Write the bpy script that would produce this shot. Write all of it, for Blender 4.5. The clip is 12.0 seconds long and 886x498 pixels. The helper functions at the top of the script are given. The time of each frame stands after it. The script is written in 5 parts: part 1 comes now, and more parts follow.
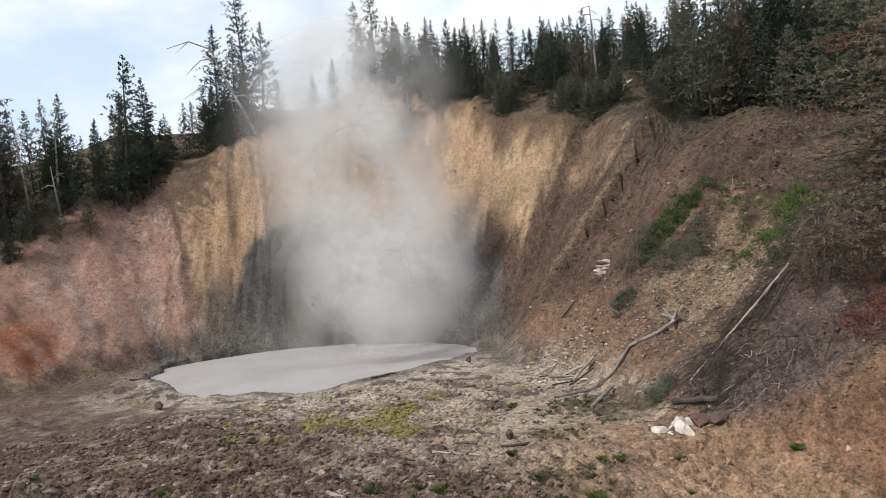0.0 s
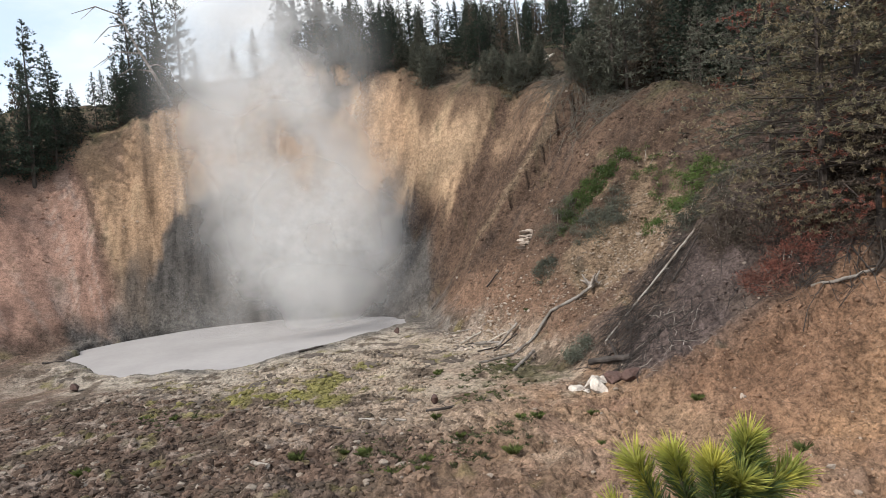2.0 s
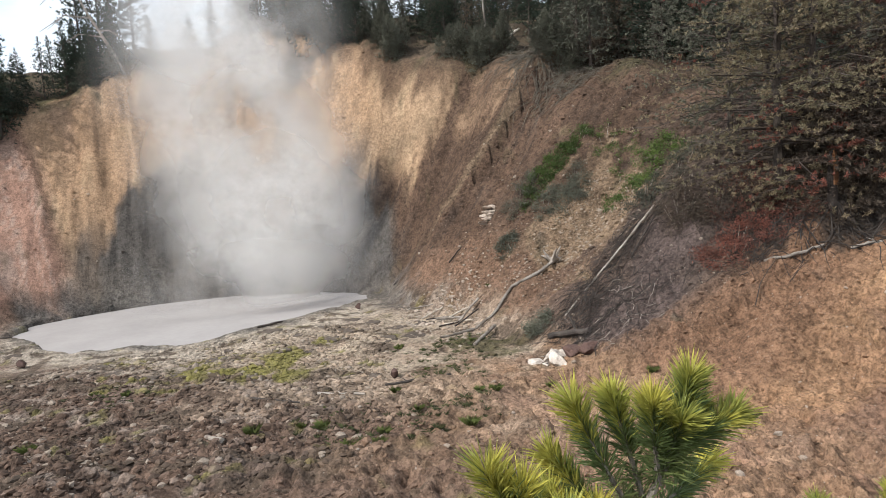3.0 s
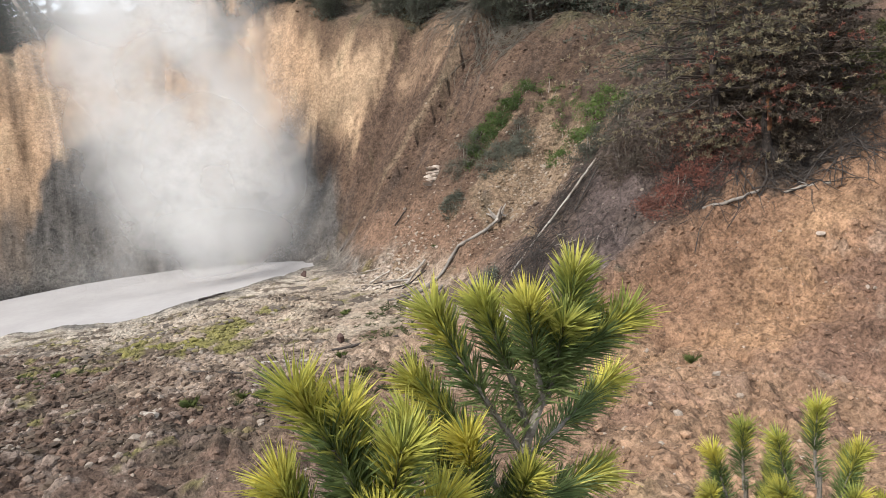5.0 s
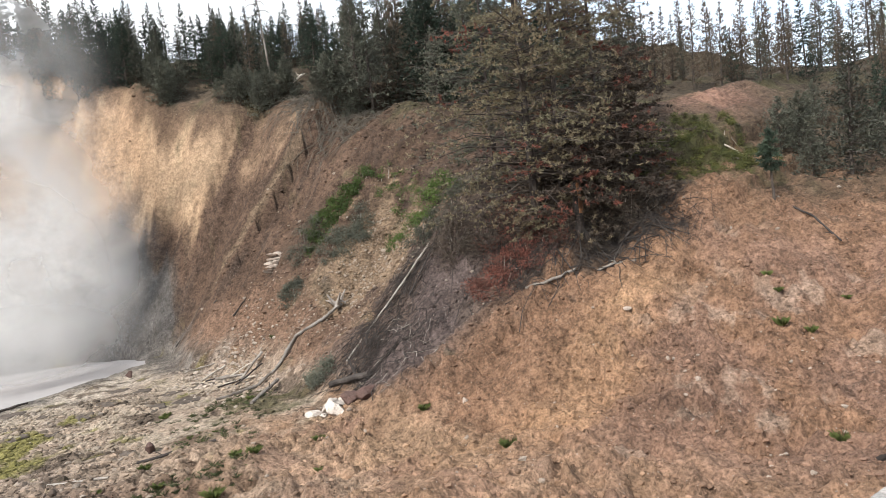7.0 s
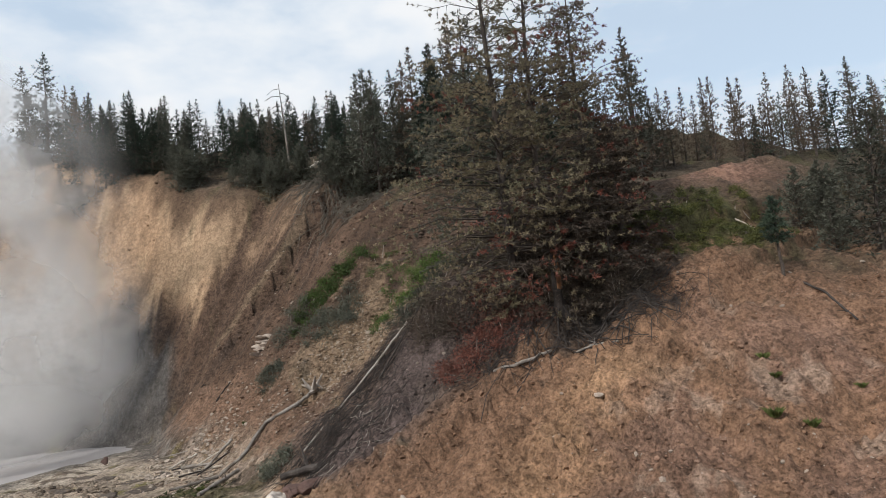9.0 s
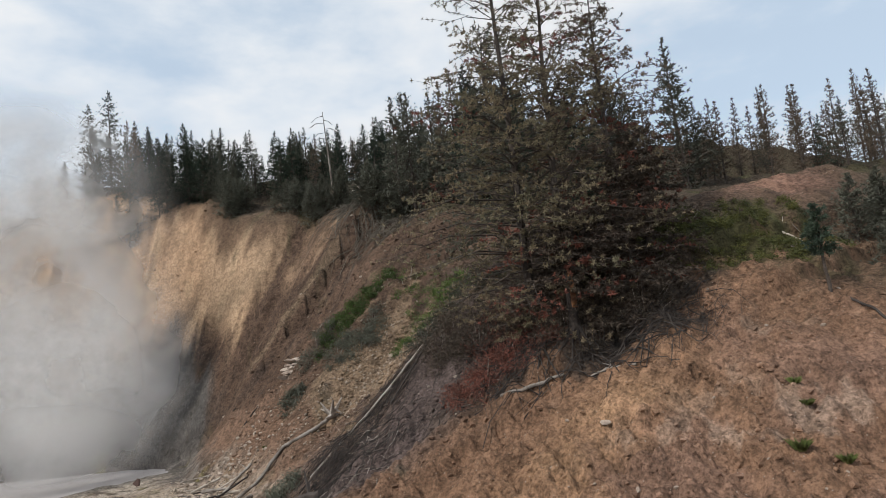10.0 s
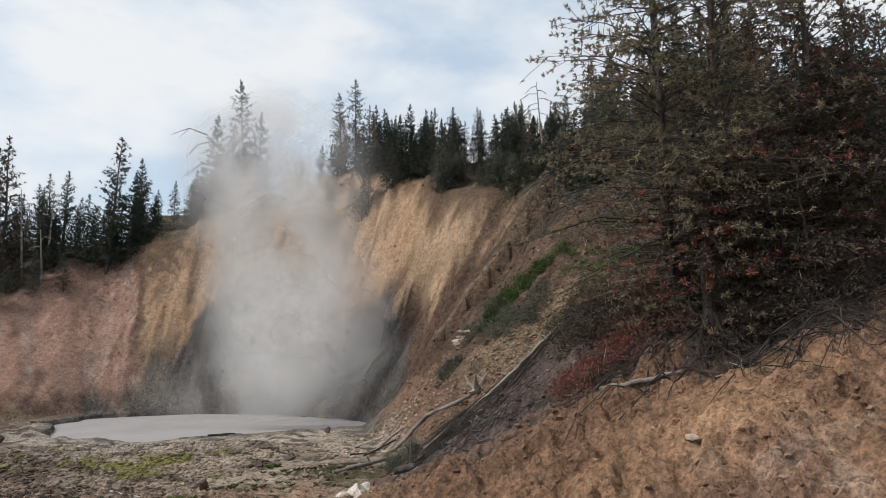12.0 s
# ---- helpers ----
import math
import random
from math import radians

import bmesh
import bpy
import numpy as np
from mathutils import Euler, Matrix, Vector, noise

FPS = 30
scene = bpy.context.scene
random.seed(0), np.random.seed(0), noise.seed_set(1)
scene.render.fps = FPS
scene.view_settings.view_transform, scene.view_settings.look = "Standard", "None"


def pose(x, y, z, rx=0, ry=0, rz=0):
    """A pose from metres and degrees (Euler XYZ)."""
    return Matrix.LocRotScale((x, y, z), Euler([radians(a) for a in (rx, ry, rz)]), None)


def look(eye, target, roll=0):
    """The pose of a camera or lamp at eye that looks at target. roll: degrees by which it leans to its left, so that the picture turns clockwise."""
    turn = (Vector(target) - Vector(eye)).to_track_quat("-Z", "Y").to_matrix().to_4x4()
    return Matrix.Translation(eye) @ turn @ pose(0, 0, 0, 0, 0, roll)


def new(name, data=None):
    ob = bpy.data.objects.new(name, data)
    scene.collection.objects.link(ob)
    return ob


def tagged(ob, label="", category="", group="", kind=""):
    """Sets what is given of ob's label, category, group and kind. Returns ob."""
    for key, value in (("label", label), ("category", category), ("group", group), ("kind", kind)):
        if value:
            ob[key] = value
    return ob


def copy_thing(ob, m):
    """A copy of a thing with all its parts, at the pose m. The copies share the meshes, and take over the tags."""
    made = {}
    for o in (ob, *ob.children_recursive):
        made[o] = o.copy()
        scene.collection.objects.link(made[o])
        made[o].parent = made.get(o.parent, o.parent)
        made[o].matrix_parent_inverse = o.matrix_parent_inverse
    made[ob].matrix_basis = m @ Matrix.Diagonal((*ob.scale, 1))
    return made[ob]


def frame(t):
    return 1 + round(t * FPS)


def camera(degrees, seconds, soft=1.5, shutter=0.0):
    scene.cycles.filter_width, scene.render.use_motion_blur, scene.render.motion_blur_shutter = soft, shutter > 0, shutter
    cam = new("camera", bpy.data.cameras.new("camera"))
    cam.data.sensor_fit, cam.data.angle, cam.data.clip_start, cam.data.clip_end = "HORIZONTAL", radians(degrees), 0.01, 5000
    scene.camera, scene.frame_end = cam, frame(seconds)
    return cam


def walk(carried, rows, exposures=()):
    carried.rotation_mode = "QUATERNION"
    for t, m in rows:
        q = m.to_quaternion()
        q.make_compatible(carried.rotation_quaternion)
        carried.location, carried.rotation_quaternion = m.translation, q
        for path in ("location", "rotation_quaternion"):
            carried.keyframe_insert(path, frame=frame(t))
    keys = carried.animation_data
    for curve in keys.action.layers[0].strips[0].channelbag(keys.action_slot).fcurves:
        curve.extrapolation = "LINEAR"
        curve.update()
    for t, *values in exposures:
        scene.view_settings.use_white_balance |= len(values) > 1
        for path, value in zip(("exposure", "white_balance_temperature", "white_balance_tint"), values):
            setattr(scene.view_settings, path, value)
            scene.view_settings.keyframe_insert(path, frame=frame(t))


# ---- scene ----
# ---------------------------------------------------------------- camera
cam = camera(70.0, 12.0, soft=0.8)
# seconds, place, then yaw to the left, pitch up and lean in degrees
PATH = [
    (0, -0.00, 0.01, 4.60, -1.48, -2.16, -3.95), (0.5, 0.05, 0.05, 4.55, -2.64, -2.42, -4.06),
    (1, 0.08, 0.02, 4.50, -4.14, -2.90, -3.95), (1.5, 0.10, -0.09, 4.48, -5.78, -3.65, -4.19),
    (2, 0.18, -0.17, 4.46, -7.41, -4.78, -4.56), (2.5, 0.14, -0.27, 4.42, -9.35, -5.85, -4.36),
    (3, 0.27, -0.07, 4.33, -10.47, -6.93, -3.87), (5, 0.51, 0.12, 4.13, -14.52, -10.29, -5.64),
    (5.5, 0.69, -0.06, 4.18, -17.63, -9.38, -5.51), (6, 0.90, -0.15, 4.21, -22.18, -8.07, -5.13),
    (6.5, 1.06, -0.03, 4.17, -26.26, -6.05, -5.87), (7, 1.61, 0.02, 4.08, -26.22, -4.10, -6.36),
    (7.5, 2.17, 0.12, 3.98, -25.74, -2.00, -6.75), (9.5, 4.48, 0.23, 3.24, -18.83, 7.06, -5.76),
    (10, 5.23, 0.38, 3.11, -15.24, 8.49, -5.81), (10.5, 6.13, 0.56, 2.98, -10.49, 9.70, -5.29),
    (11, 6.98, 0.89, 2.87, -4.29, 9.80, -4.18), (11.5, 7.69, 1.25, 2.82, 2.67, 9.30, -2.63),
    (12, 8.43, 1.42, 2.82, 10.47, 8.29, -0.51)]


def carried_pose(x, y, z, yaw, pitch, lean):
    a, p = radians(yaw), radians(pitch)
    ahead = Vector((-math.sin(a) * math.cos(p), math.cos(a) * math.cos(p), math.sin(p)))
    return look((x, y, z), Vector((x, y, z)) + ahead, lean)


walk(cam, [(t, carried_pose(*row)) for t, *row in PATH],
     exposures=[(0, -0.32), (3, -0.05), (5, 0.19), (6.5, 0.20), (7.5, 0.05), (9.5, -0.62), (12, -0.62)])

# ---------------------------------------------------------------- world and sun
SUN_HIGH, SUN_ROUND = 46, -112  # elevation; compass angle from +y to the right, degrees


def make_world():
    world = bpy.data.worlds.new("sky")
    scene.world = world
    world.use_nodes = True
    nt = world.node_tree
    nt.nodes.clear()
    out = nt.nodes.new("ShaderNodeOutputWorld")
    sky = nt.nodes.new("ShaderNodeTexSky")
    sky.sky_type, sky.sun_disc = "NISHITA", False
    sky.sun_elevation, sky.sun_rotation = radians(SUN_HIGH), radians(SUN_ROUND)
    sky.air_density, sky.dust_density = 1.0, 1.5
    blue = nt.nodes.new("ShaderNodeBackground")
    blue.inputs["Strength"].default_value = 0.19
    nt.links.new(sky.outputs[0], blue.inputs["Color"])
    # thin broken cloud over the whole sky
    where = nt.nodes.new("ShaderNodeTexCoord")
    stretch = nt.nodes.new("ShaderNodeMapping")
    stretch.inputs["Scale"].default_value = (1.0, 1.0, 2.2)
    nt.links.new(where.outputs["Generated"], stretch.inputs["Vector"])
    cloud = nt.nodes.new("ShaderNodeTexNoise")
    cloud.inputs["Scale"].default_value, cloud.inputs["Detail"].default_value = 2.6, 9
    cloud.inputs["Roughness"].default_value = 0.55
    nt.links.new(stretch.outputs[0], cloud.inputs["Vector"])
    cover = nt.nodes.new("ShaderNodeMapRange")
    cover.interpolation_type = "SMOOTHSTEP"
    cover.inputs["From Min"].default_value, cover.inputs["From Max"].default_value = 0.36, 0.62
    cover.inputs["To Min"].default_value, cover.inputs["To Max"].default_value = 0.66, 0.95
    nt.links.new(cloud.outputs[0], cover.inputs["Value"])
    shade = nt.nodes.new("ShaderNodeValToRGB")
    shade.color_ramp.elements[0].position, shade.color_ramp.elements[0].color = 0.40, (0.76, 0.90, 1.04, 1)
    shade.color_ramp.elements[1].position, shade.color_ramp.elements[1].color = 0.60, (0.98, 1.0, 1.02, 1)
    nt.links.new(cloud.outputs[0], shade.inputs["Fac"])
    white = nt.nodes.new("ShaderNodeBackground")
    white.inputs["Strength"].default_value = 1.4
    nt.links.new(shade.outputs[0], white.inputs["Color"])
    mix = nt.nodes.new("ShaderNodeMixShader")
    nt.links.new(cover.outputs[0], mix.inputs[0])
    nt.links.new(blue.outputs[0], mix.inputs[1])
    nt.links.new(white.outputs[0], mix.inputs[2])
    nt.links.new(mix.outputs[0], out.inputs["Surface"])


make_world()
sun_data = bpy.data.lights.new("sun", "SUN")
sun_data.energy, sun_data.angle, sun_data.color = 5.0, radians(1), (1.0, 0.95, 0.88)
sun = new("sun", sun_data)
a, e = radians(SUN_ROUND), radians(SUN_HIGH)
sun.matrix_world = look((math.sin(a) * math.cos(e) * 80, math.cos(a) * math.cos(e) * 80, math.sin(e) * 80), (0, 0, 0))

# ---------------------------------------------------------------- materials


def make_material(name, base=(0.5, 0.5, 0.5), second=None, rough=0.8, scale=6.0, bump=0.3, fine=60.0, attribute="", vary=0.0,
                  fine_mix=0.35, metal=0.0, through_light=0.0, bump_size=0.02):
    """A surface with variation at two scales: base to second by a coarse noise, value by a fine one."""
    m = bpy.data.materials.new(name)
    m.use_nodes = True
    nt = m.node_tree
    p = nt.nodes["Principled BSDF"]
    p.inputs["Roughness"].default_value, p.inputs["Metallic"].default_value = rough, metal
    p.inputs["Specular IOR Level"].default_value = 0.25
    co = nt.nodes.new("ShaderNodeTexCoord")
    coarse = nt.nodes.new("ShaderNodeTexNoise")
    coarse.inputs["Scale"].default_value, coarse.inputs["Detail"].default_value = scale, 6
    grain = nt.nodes.new("ShaderNodeTexNoise")
    grain.inputs["Scale"].default_value, grain.inputs["Detail"].default_value = fine, 5
    grain.inputs["Roughness"].default_value = 0.7
    for n in (coarse, grain):
        nt.links.new(co.outputs["Object"], n.inputs["Vector"])
    mix = nt.nodes.new("ShaderNodeMix")
    mix.data_type = "RGBA"
    second = second or tuple(c * 0.7 for c in base)
    if attribute:
        att = nt.nodes.new("ShaderNodeAttribute")
        att.attribute_name = attribute
        dim = nt.nodes.new("ShaderNodeMix")
        dim.data_type, dim.blend_type = "RGBA", "MULTIPLY"
        dim.inputs["Factor"].default_value = 1.0
        dim.inputs["B"].default_value = (*second, 1)
        nt.links.new(att.outputs["Color"], dim.inputs["A"])
        nt.links.new(att.outputs["Color"], mix.inputs["A"])
        nt.links.new(dim.outputs["Result"], mix.inputs["B"])
    else:
        mix.inputs["A"].default_value, mix.inputs["B"].default_value = (*base, 1), (*second, 1)
    ramp = nt.nodes.new("ShaderNodeMapRange")
    ramp.inputs["From Min"].default_value, ramp.inputs["From Max"].default_value = 0.35, 0.65
    nt.links.new(coarse.outputs[0], ramp.inputs["Value"])
    nt.links.new(ramp.outputs[0], mix.inputs["Factor"])
    value = nt.nodes.new("ShaderNodeMapRange")
    value.inputs["From Min"].default_value, value.inputs["From Max"].default_value = 0.3, 0.7
    value.inputs["To Min"].default_value, value.inputs["To Max"].default_value = 1 - fine_mix, 1 + fine_mix
    nt.links.new(grain.outputs[0], value.inputs["Value"])
    last = value.outputs[0]
    if vary:
        info = nt.nodes.new("ShaderNodeObjectInfo")
        spread = nt.nodes.new("ShaderNodeMapRange")
        spread.inputs["To Min"].default_value, spread.inputs["To Max"].default_value = 1 - vary, 1 + vary
        nt.links.new(info.outputs["Random"], spread.inputs["Value"])
        times_ = nt.nodes.new("ShaderNodeMath")
        times_.operation = "MULTIPLY"
        nt.links.new(last, times_.inputs[0])
        nt.links.new(spread.outputs[0], times_.inputs[1])
        last = times_.outputs[0]
    tone = nt.nodes.new("ShaderNodeVectorMath")
    tone.operation = "SCALE"
    nt.links.new(mix.outputs["Result"], tone.inputs[0])
    nt.links.new(last, tone.inputs["Scale"])
    nt.links.new(tone.outputs[0], p.inputs["Base Color"])
    if bump:
        b = nt.nodes.new("ShaderNodeBump")
        b.inputs["Strength"].default_value, b.inputs["Distance"].default_value = bump, bump_size
        nt.links.new(grain.outputs[0], b.inputs["Height"])
        nt.links.new(b.outputs[0], p.inputs["Normal"])
    if through_light:
        leaf = nt.nodes.new("ShaderNodeBsdfTranslucent")
        both = nt.nodes.new("ShaderNodeMixShader")
        both.inputs[0].default_value = through_light
        nt.links.new(tone.outputs[0], leaf.inputs["Color"])
        nt.links.new(p.outputs[0], both.inputs[1])
        nt.links.new(leaf.outputs[0], both.inputs[2])
        nt.links.new(both.outputs[0], nt.nodes["Material Output"].inputs["Surface"])
    return m


def make_earth():
    """Crumbled soil: the colour of the land, with shade painted dark into its pits, pale pebbles and relief at two
    scales.
    """
    m = bpy.data.materials.new("earth")
    m.use_nodes = True
    nt = m.node_tree
    p = nt.nodes["Principled BSDF"]
    p.inputs["Roughness"].default_value, p.inputs["Specular IOR Level"].default_value = 0.95, 0.15
    co, att = nt.nodes.new("ShaderNodeTexCoord"), nt.nodes.new("ShaderNodeAttribute")
    att.attribute_name = "soil"

    def noise_at(scale, detail, rough):
        n = nt.nodes.new("ShaderNodeTexNoise")
        n.inputs["Scale"].default_value, n.inputs["Detail"].default_value, n.inputs["Roughness"].default_value = scale, detail, rough
        nt.links.new(co.outputs["Object"], n.inputs["Vector"])
        return n.outputs[0]

    def ranged(value, a, b, c, d):
        r = nt.nodes.new("ShaderNodeMapRange")
        for k, v in zip(("From Min", "From Max", "To Min", "To Max"), (a, b, c, d)):
            r.inputs[k].default_value = v
        nt.links.new(value, r.inputs["Value"])
        return r.outputs[0]

    def both(kind, a, b):
        n = nt.nodes.new("ShaderNodeMath")
        n.operation = kind
        nt.links.new(a, n.inputs[0])
        nt.links.new(b, n.inputs[1])
        return n.outputs[0]
    lumps, grit, crumbs, stains, clods = noise_at(3.4, 6, 0.62), noise_at(19, 3, 0.7), noise_at(60, 2, 0.6), noise_at(0.8, 6, 0.6), noise_at(8, 5, 0.68)
    # uneven soil tone; low spots of the relief are also coloured dark as shade
    tone = both("MULTIPLY", both("MULTIPLY", ranged(lumps, 0.38, 0.62, 0.84, 1.20), ranged(grit, 0.36, 0.60, 0.70, 1.30)),
                both("MULTIPLY", ranged(clods, 0.34, 0.54, 0.58, 1.26), ranged(stains, 0.35, 0.65, 0.82, 1.22)))
    # smooth clay banks show less of it than crumbled ground
    even = nt.nodes.new("ShaderNodeMix")
    even.inputs["A"].default_value = 1.0
    nt.links.new(att.outputs["Alpha"], even.inputs["Factor"])
    nt.links.new(tone, even.inputs["B"])
    tone = even.outputs["Result"]
    shade = nt.nodes.new("ShaderNodeVectorMath")
    shade.operation = "SCALE"
    nt.links.new(att.outputs["Color"], shade.inputs[0])
    nt.links.new(tone, shade.inputs["Scale"])
    pebble = nt.nodes.new("ShaderNodeTexVoronoi")
    pebble.inputs["Scale"].default_value = 16
    nt.links.new(co.outputs["Object"], pebble.inputs["Vector"])
    apart = nt.nodes.new("ShaderNodeSeparateColor")
    nt.links.new(pebble.outputs["Color"], apart.inputs[0])
    fleck = both("MULTIPLY", ranged(pebble.outputs["Distance"], 0.12, 0.20, 1, 0), ranged(apart.outputs[0], 0.84, 0.86, 0, 0.8))
    pale = nt.nodes.new("ShaderNodeMix")
    pale.data_type = "RGBA"
    nt.links.new(fleck, pale.inputs["Factor"])
    nt.links.new(shade.outputs[0], pale.inputs["A"])
    bright = nt.nodes.new("ShaderNodeMix")
    bright.data_type = "RGBA"
    bright.inputs["Factor"].default_value, bright.inputs["B"].default_value = 0.5, (0.52, 0.46, 0.40, 1)
    nt.links.new(att.outputs["Color"], bright.inputs["A"])
    nt.links.new(bright.outputs["Result"], pale.inputs["B"])
    nt.links.new(pale.outputs["Result"], p.inputs["Base Color"])
    last = None
    for height, strength, size in ((clods, 1.0, 0.11), (grit, 0.9, 0.035), (crumbs, 0.7, 0.010)):
        b = nt.nodes.new("ShaderNodeBump")
        b.inputs["Strength"].default_value, b.inputs["Distance"].default_value = strength, size
        nt.links.new(height, b.inputs["Height"])
        if height == clods:
            nt.links.new(ranged(att.outputs["Alpha"], 0.6, 1.0, 0.2, 1.0), b.inputs["Strength"])
        if last:
            nt.links.new(last, b.inputs["Normal"])
        last = b.outputs[0]
    nt.links.new(last, p.inputs["Normal"])
    return m


M = {
    "earth": make_earth(),
    "clod": make_material("clod", second=(0.82, 0.80, 0.78), rough=0.95, scale=5, fine=60, bump=0.5, attribute="soil"),
    "mud": make_material("mud", (0.335, 0.318, 0.315), (0.295, 0.28, 0.278), rough=0.55, scale=0.6, fine=5, fine_mix=0.05, bump=0.12),
    "bark": make_material("bark", (0.085, 0.068, 0.057), (0.045, 0.037, 0.032), scale=3, fine=40, bump=0.6, vary=0.2),
    "deadwood": make_material("deadwood", (0.30, 0.27, 0.24), (0.15, 0.125, 0.105), scale=4, fine=30, bump=0.6, vary=0.25),
    "pale_wood": make_material("pale_wood", (0.50, 0.45, 0.39), (0.33, 0.28, 0.23), scale=4, fine=40, bump=0.4, vary=0.15),
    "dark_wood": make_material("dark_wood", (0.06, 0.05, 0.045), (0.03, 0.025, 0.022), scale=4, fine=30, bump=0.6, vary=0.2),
    "needle_green": make_material("needle_green", (0.044, 0.064, 0.042), (0.026, 0.040, 0.030), scale=1.2, fine=8, bump=0, vary=0.3,
                                  through_light=0.2, rough=0.6),
    "needle_grey": make_material("needle_grey", (0.115, 0.118, 0.088), (0.075, 0.08, 0.063), scale=1.5, fine=8, bump=0, vary=0.3,
                                 through_light=0.2, rough=0.65),
    "needle_brown": make_material("needle_brown", (0.16, 0.115, 0.085), (0.115, 0.10, 0.07), scale=0.8, fine=6, bump=0, vary=0.25,
                                  through_light=0.2, rough=0.7),
    "pine_tuft": make_material("pine_tuft", (0.235, 0.185, 0.12), (0.15, 0.14, 0.088), scale=0.9, fine=8, bump=0, vary=0.15, through_light=0.25, rough=0.7),
    # brown needles darkened to carry the shade under the large pines
    "bough_brown_shaded": make_material("bough_brown_shaded", (0.09, 0.066, 0.05), (0.055, 0.046, 0.035), scale=3, fine=20, bump=0, vary=0.25, rough=0.8),
    "needle_red": make_material("needle_red", (0.20, 0.07, 0.05), (0.13, 0.06, 0.045), scale=2, fine=8, bump=0, vary=0.2,
                                through_light=0.2, rough=0.7),
    "needle_young": make_material("needle_young", (0.52, 0.46, 0.09), (0.24, 0.27, 0.07), scale=9, fine=40, bump=0, vary=0.15,
                                  through_light=0.3, rough=0.45),
    "shrub_green": make_material("shrub_green", (0.085, 0.125, 0.03), (0.045, 0.075, 0.022), scale=3, fine=12, bump=0, vary=0.3,
                                 through_light=0.25, rough=0.6),
    "moss": make_material("moss", (0.105, 0.105, 0.03), (0.05, 0.06, 0.022), scale=4, fine=14, bump=0, vary=0.2, through_light=0.2, rough=0.7),
    "dry_grass": make_material("dry_grass", (0.17, 0.15, 0.12), (0.10, 0.085, 0.07), scale=3, fine=12, bump=0, vary=0.3, rough=0.8),
    "chalk": make_material("chalk", (0.62, 0.56, 0.50), (0.36, 0.31, 0.27), scale=4, fine=25, bump=0.6, vary=0.1),
    "white_stone": make_material("white_stone", (0.44, 0.37, 0.31), (0.24, 0.19, 0.155), scale=3, fine=25, bump=0.5, vary=0.15),
    "brown_stone": make_material("brown_stone", (0.10, 0.06, 0.05), (0.06, 0.04, 0.035), scale=4, fine=30, bump=0.6, vary=0.2),
    "charcoal": make_material("charcoal", (0.035, 0.028, 0.024), (0.018, 0.015, 0.014), scale=5, fine=35, bump=0.6, rough=0.9),
    "plank": make_material("plank", (0.36, 0.34, 0.32), (0.25, 0.235, 0.22), scale=3, fine=45, bump=0.4, vary=0.15),
}

# ---------------------------------------------------------------- shapes


def value_noise(x, y, seed=0):
    xi, yi = np.floor(x).astype(np.int64), np.floor(y).astype(np.int64)
    fx, fy = x - xi, y - yi
    fx, fy = fx * fx * (3 - 2 * fx), fy * fy * (3 - 2 * fy)

    def cell(i, j):
        h = (i * 374761393 + j * 668265263 + seed * 1442695041) & 0x7FFFFFFF
        h = ((h ^ (h >> 13)) * 1274126177) & 0x7FFFFFFF
        return ((h ^ (h >> 16)) & 0xFFFF) / 65535.0
    top = cell(xi, yi) * (1 - fx) + cell(xi + 1, yi) * fx
    low = cell(xi, yi + 1) * (1 - fx) + cell(xi + 1, yi + 1) * fx
    return top * (1 - fy) + low * fy


def rough_noise(x, y, octaves=4, seed=0):
    total, size = 0, 1.0
    for n in range(octaves):
        total = total + size * (value_noise(x * 2**n + 17.3 * n, y * 2**n - 9.1 * n, seed + n) - 0.5)
        size *= 0.52
    return total


def step(a, b, v):
    s = np.clip((v - a) / (b - a), 0, 1)
    return s * s * (3 - 2 * s)


def laid(x, y):
    """From the sketch plan, in which the slopes and the pool are outlined, to the land."""
    a, r = np.arctan2(x, y), np.hypot(x, y)
    q = np.clip(r, 6, 45)
    far, turn = r * 16.15 / q * (q / 15) ** 0.717 * np.exp(0.081 * a * a), 0.026 + 0.815 * a
    return far * np.sin(turn), far * np.cos(turn)


def plan(x, y):
    """From the land to the sketch plan."""
    a, far = (np.arctan2(x, y) - 0.026) / 0.815, np.hypot(x, y)
    far = far / 16.15 * np.exp(-0.081 * a * a)
    q = np.clip(15 * far ** (1 / 0.717), 6, 45)
    r = far * q / (q / 15) ** 0.717
    return r * np.sin(a), r * np.cos(a)


# the toe of the slopes round the crater floor: x, y, steepness, curve, height of the rim
TOE = [(8.0, -30, 0.25, 1.2, 3.0), (6.0, -5, 0.14, 1.5, 3.2), (5.2, 1.5, 0.13, 1.55, 3.6), (4.6, 5.0, 0.24, 1.35, 4.3),
       (4.5, 8.0, 0.45, 1.15, 5.4), (4.7, 11.0, 0.72, 1.1, 6.9), (4.5, 14.5, 0.90, 1.0, 8.2), (3.4, 18.3, 1.12, 1.0, 9.0),
       (2.1, 21.8, 1.08, 1.0, 9.6), (2.3, 24.4, 1.45, 1.0, 10.0), (1.3, 26.6, 2.15, 1.0, 10.6), (-1.2, 28.2, 1.85, 1.0, 12.3), (-5.0, 29.3, 1.80, 1.0, 13.4),
       (-9.0, 29.2, 1.80, 1.0, 11.4), (-12.5, 27.6, 1.60, 1.0, 10.0), (-14.8, 25.6, 1.25, 1.0, 8.0), (-16.6, 21.5, 0.90, 1.0, 4.9),
       (-17.6, 15.5, 0.75, 1.0, 4.6), (-22.0, 5.0, 0.50, 1.0, 4.0), (-26.0, -30, 0.50, 1.0, 4.0)]
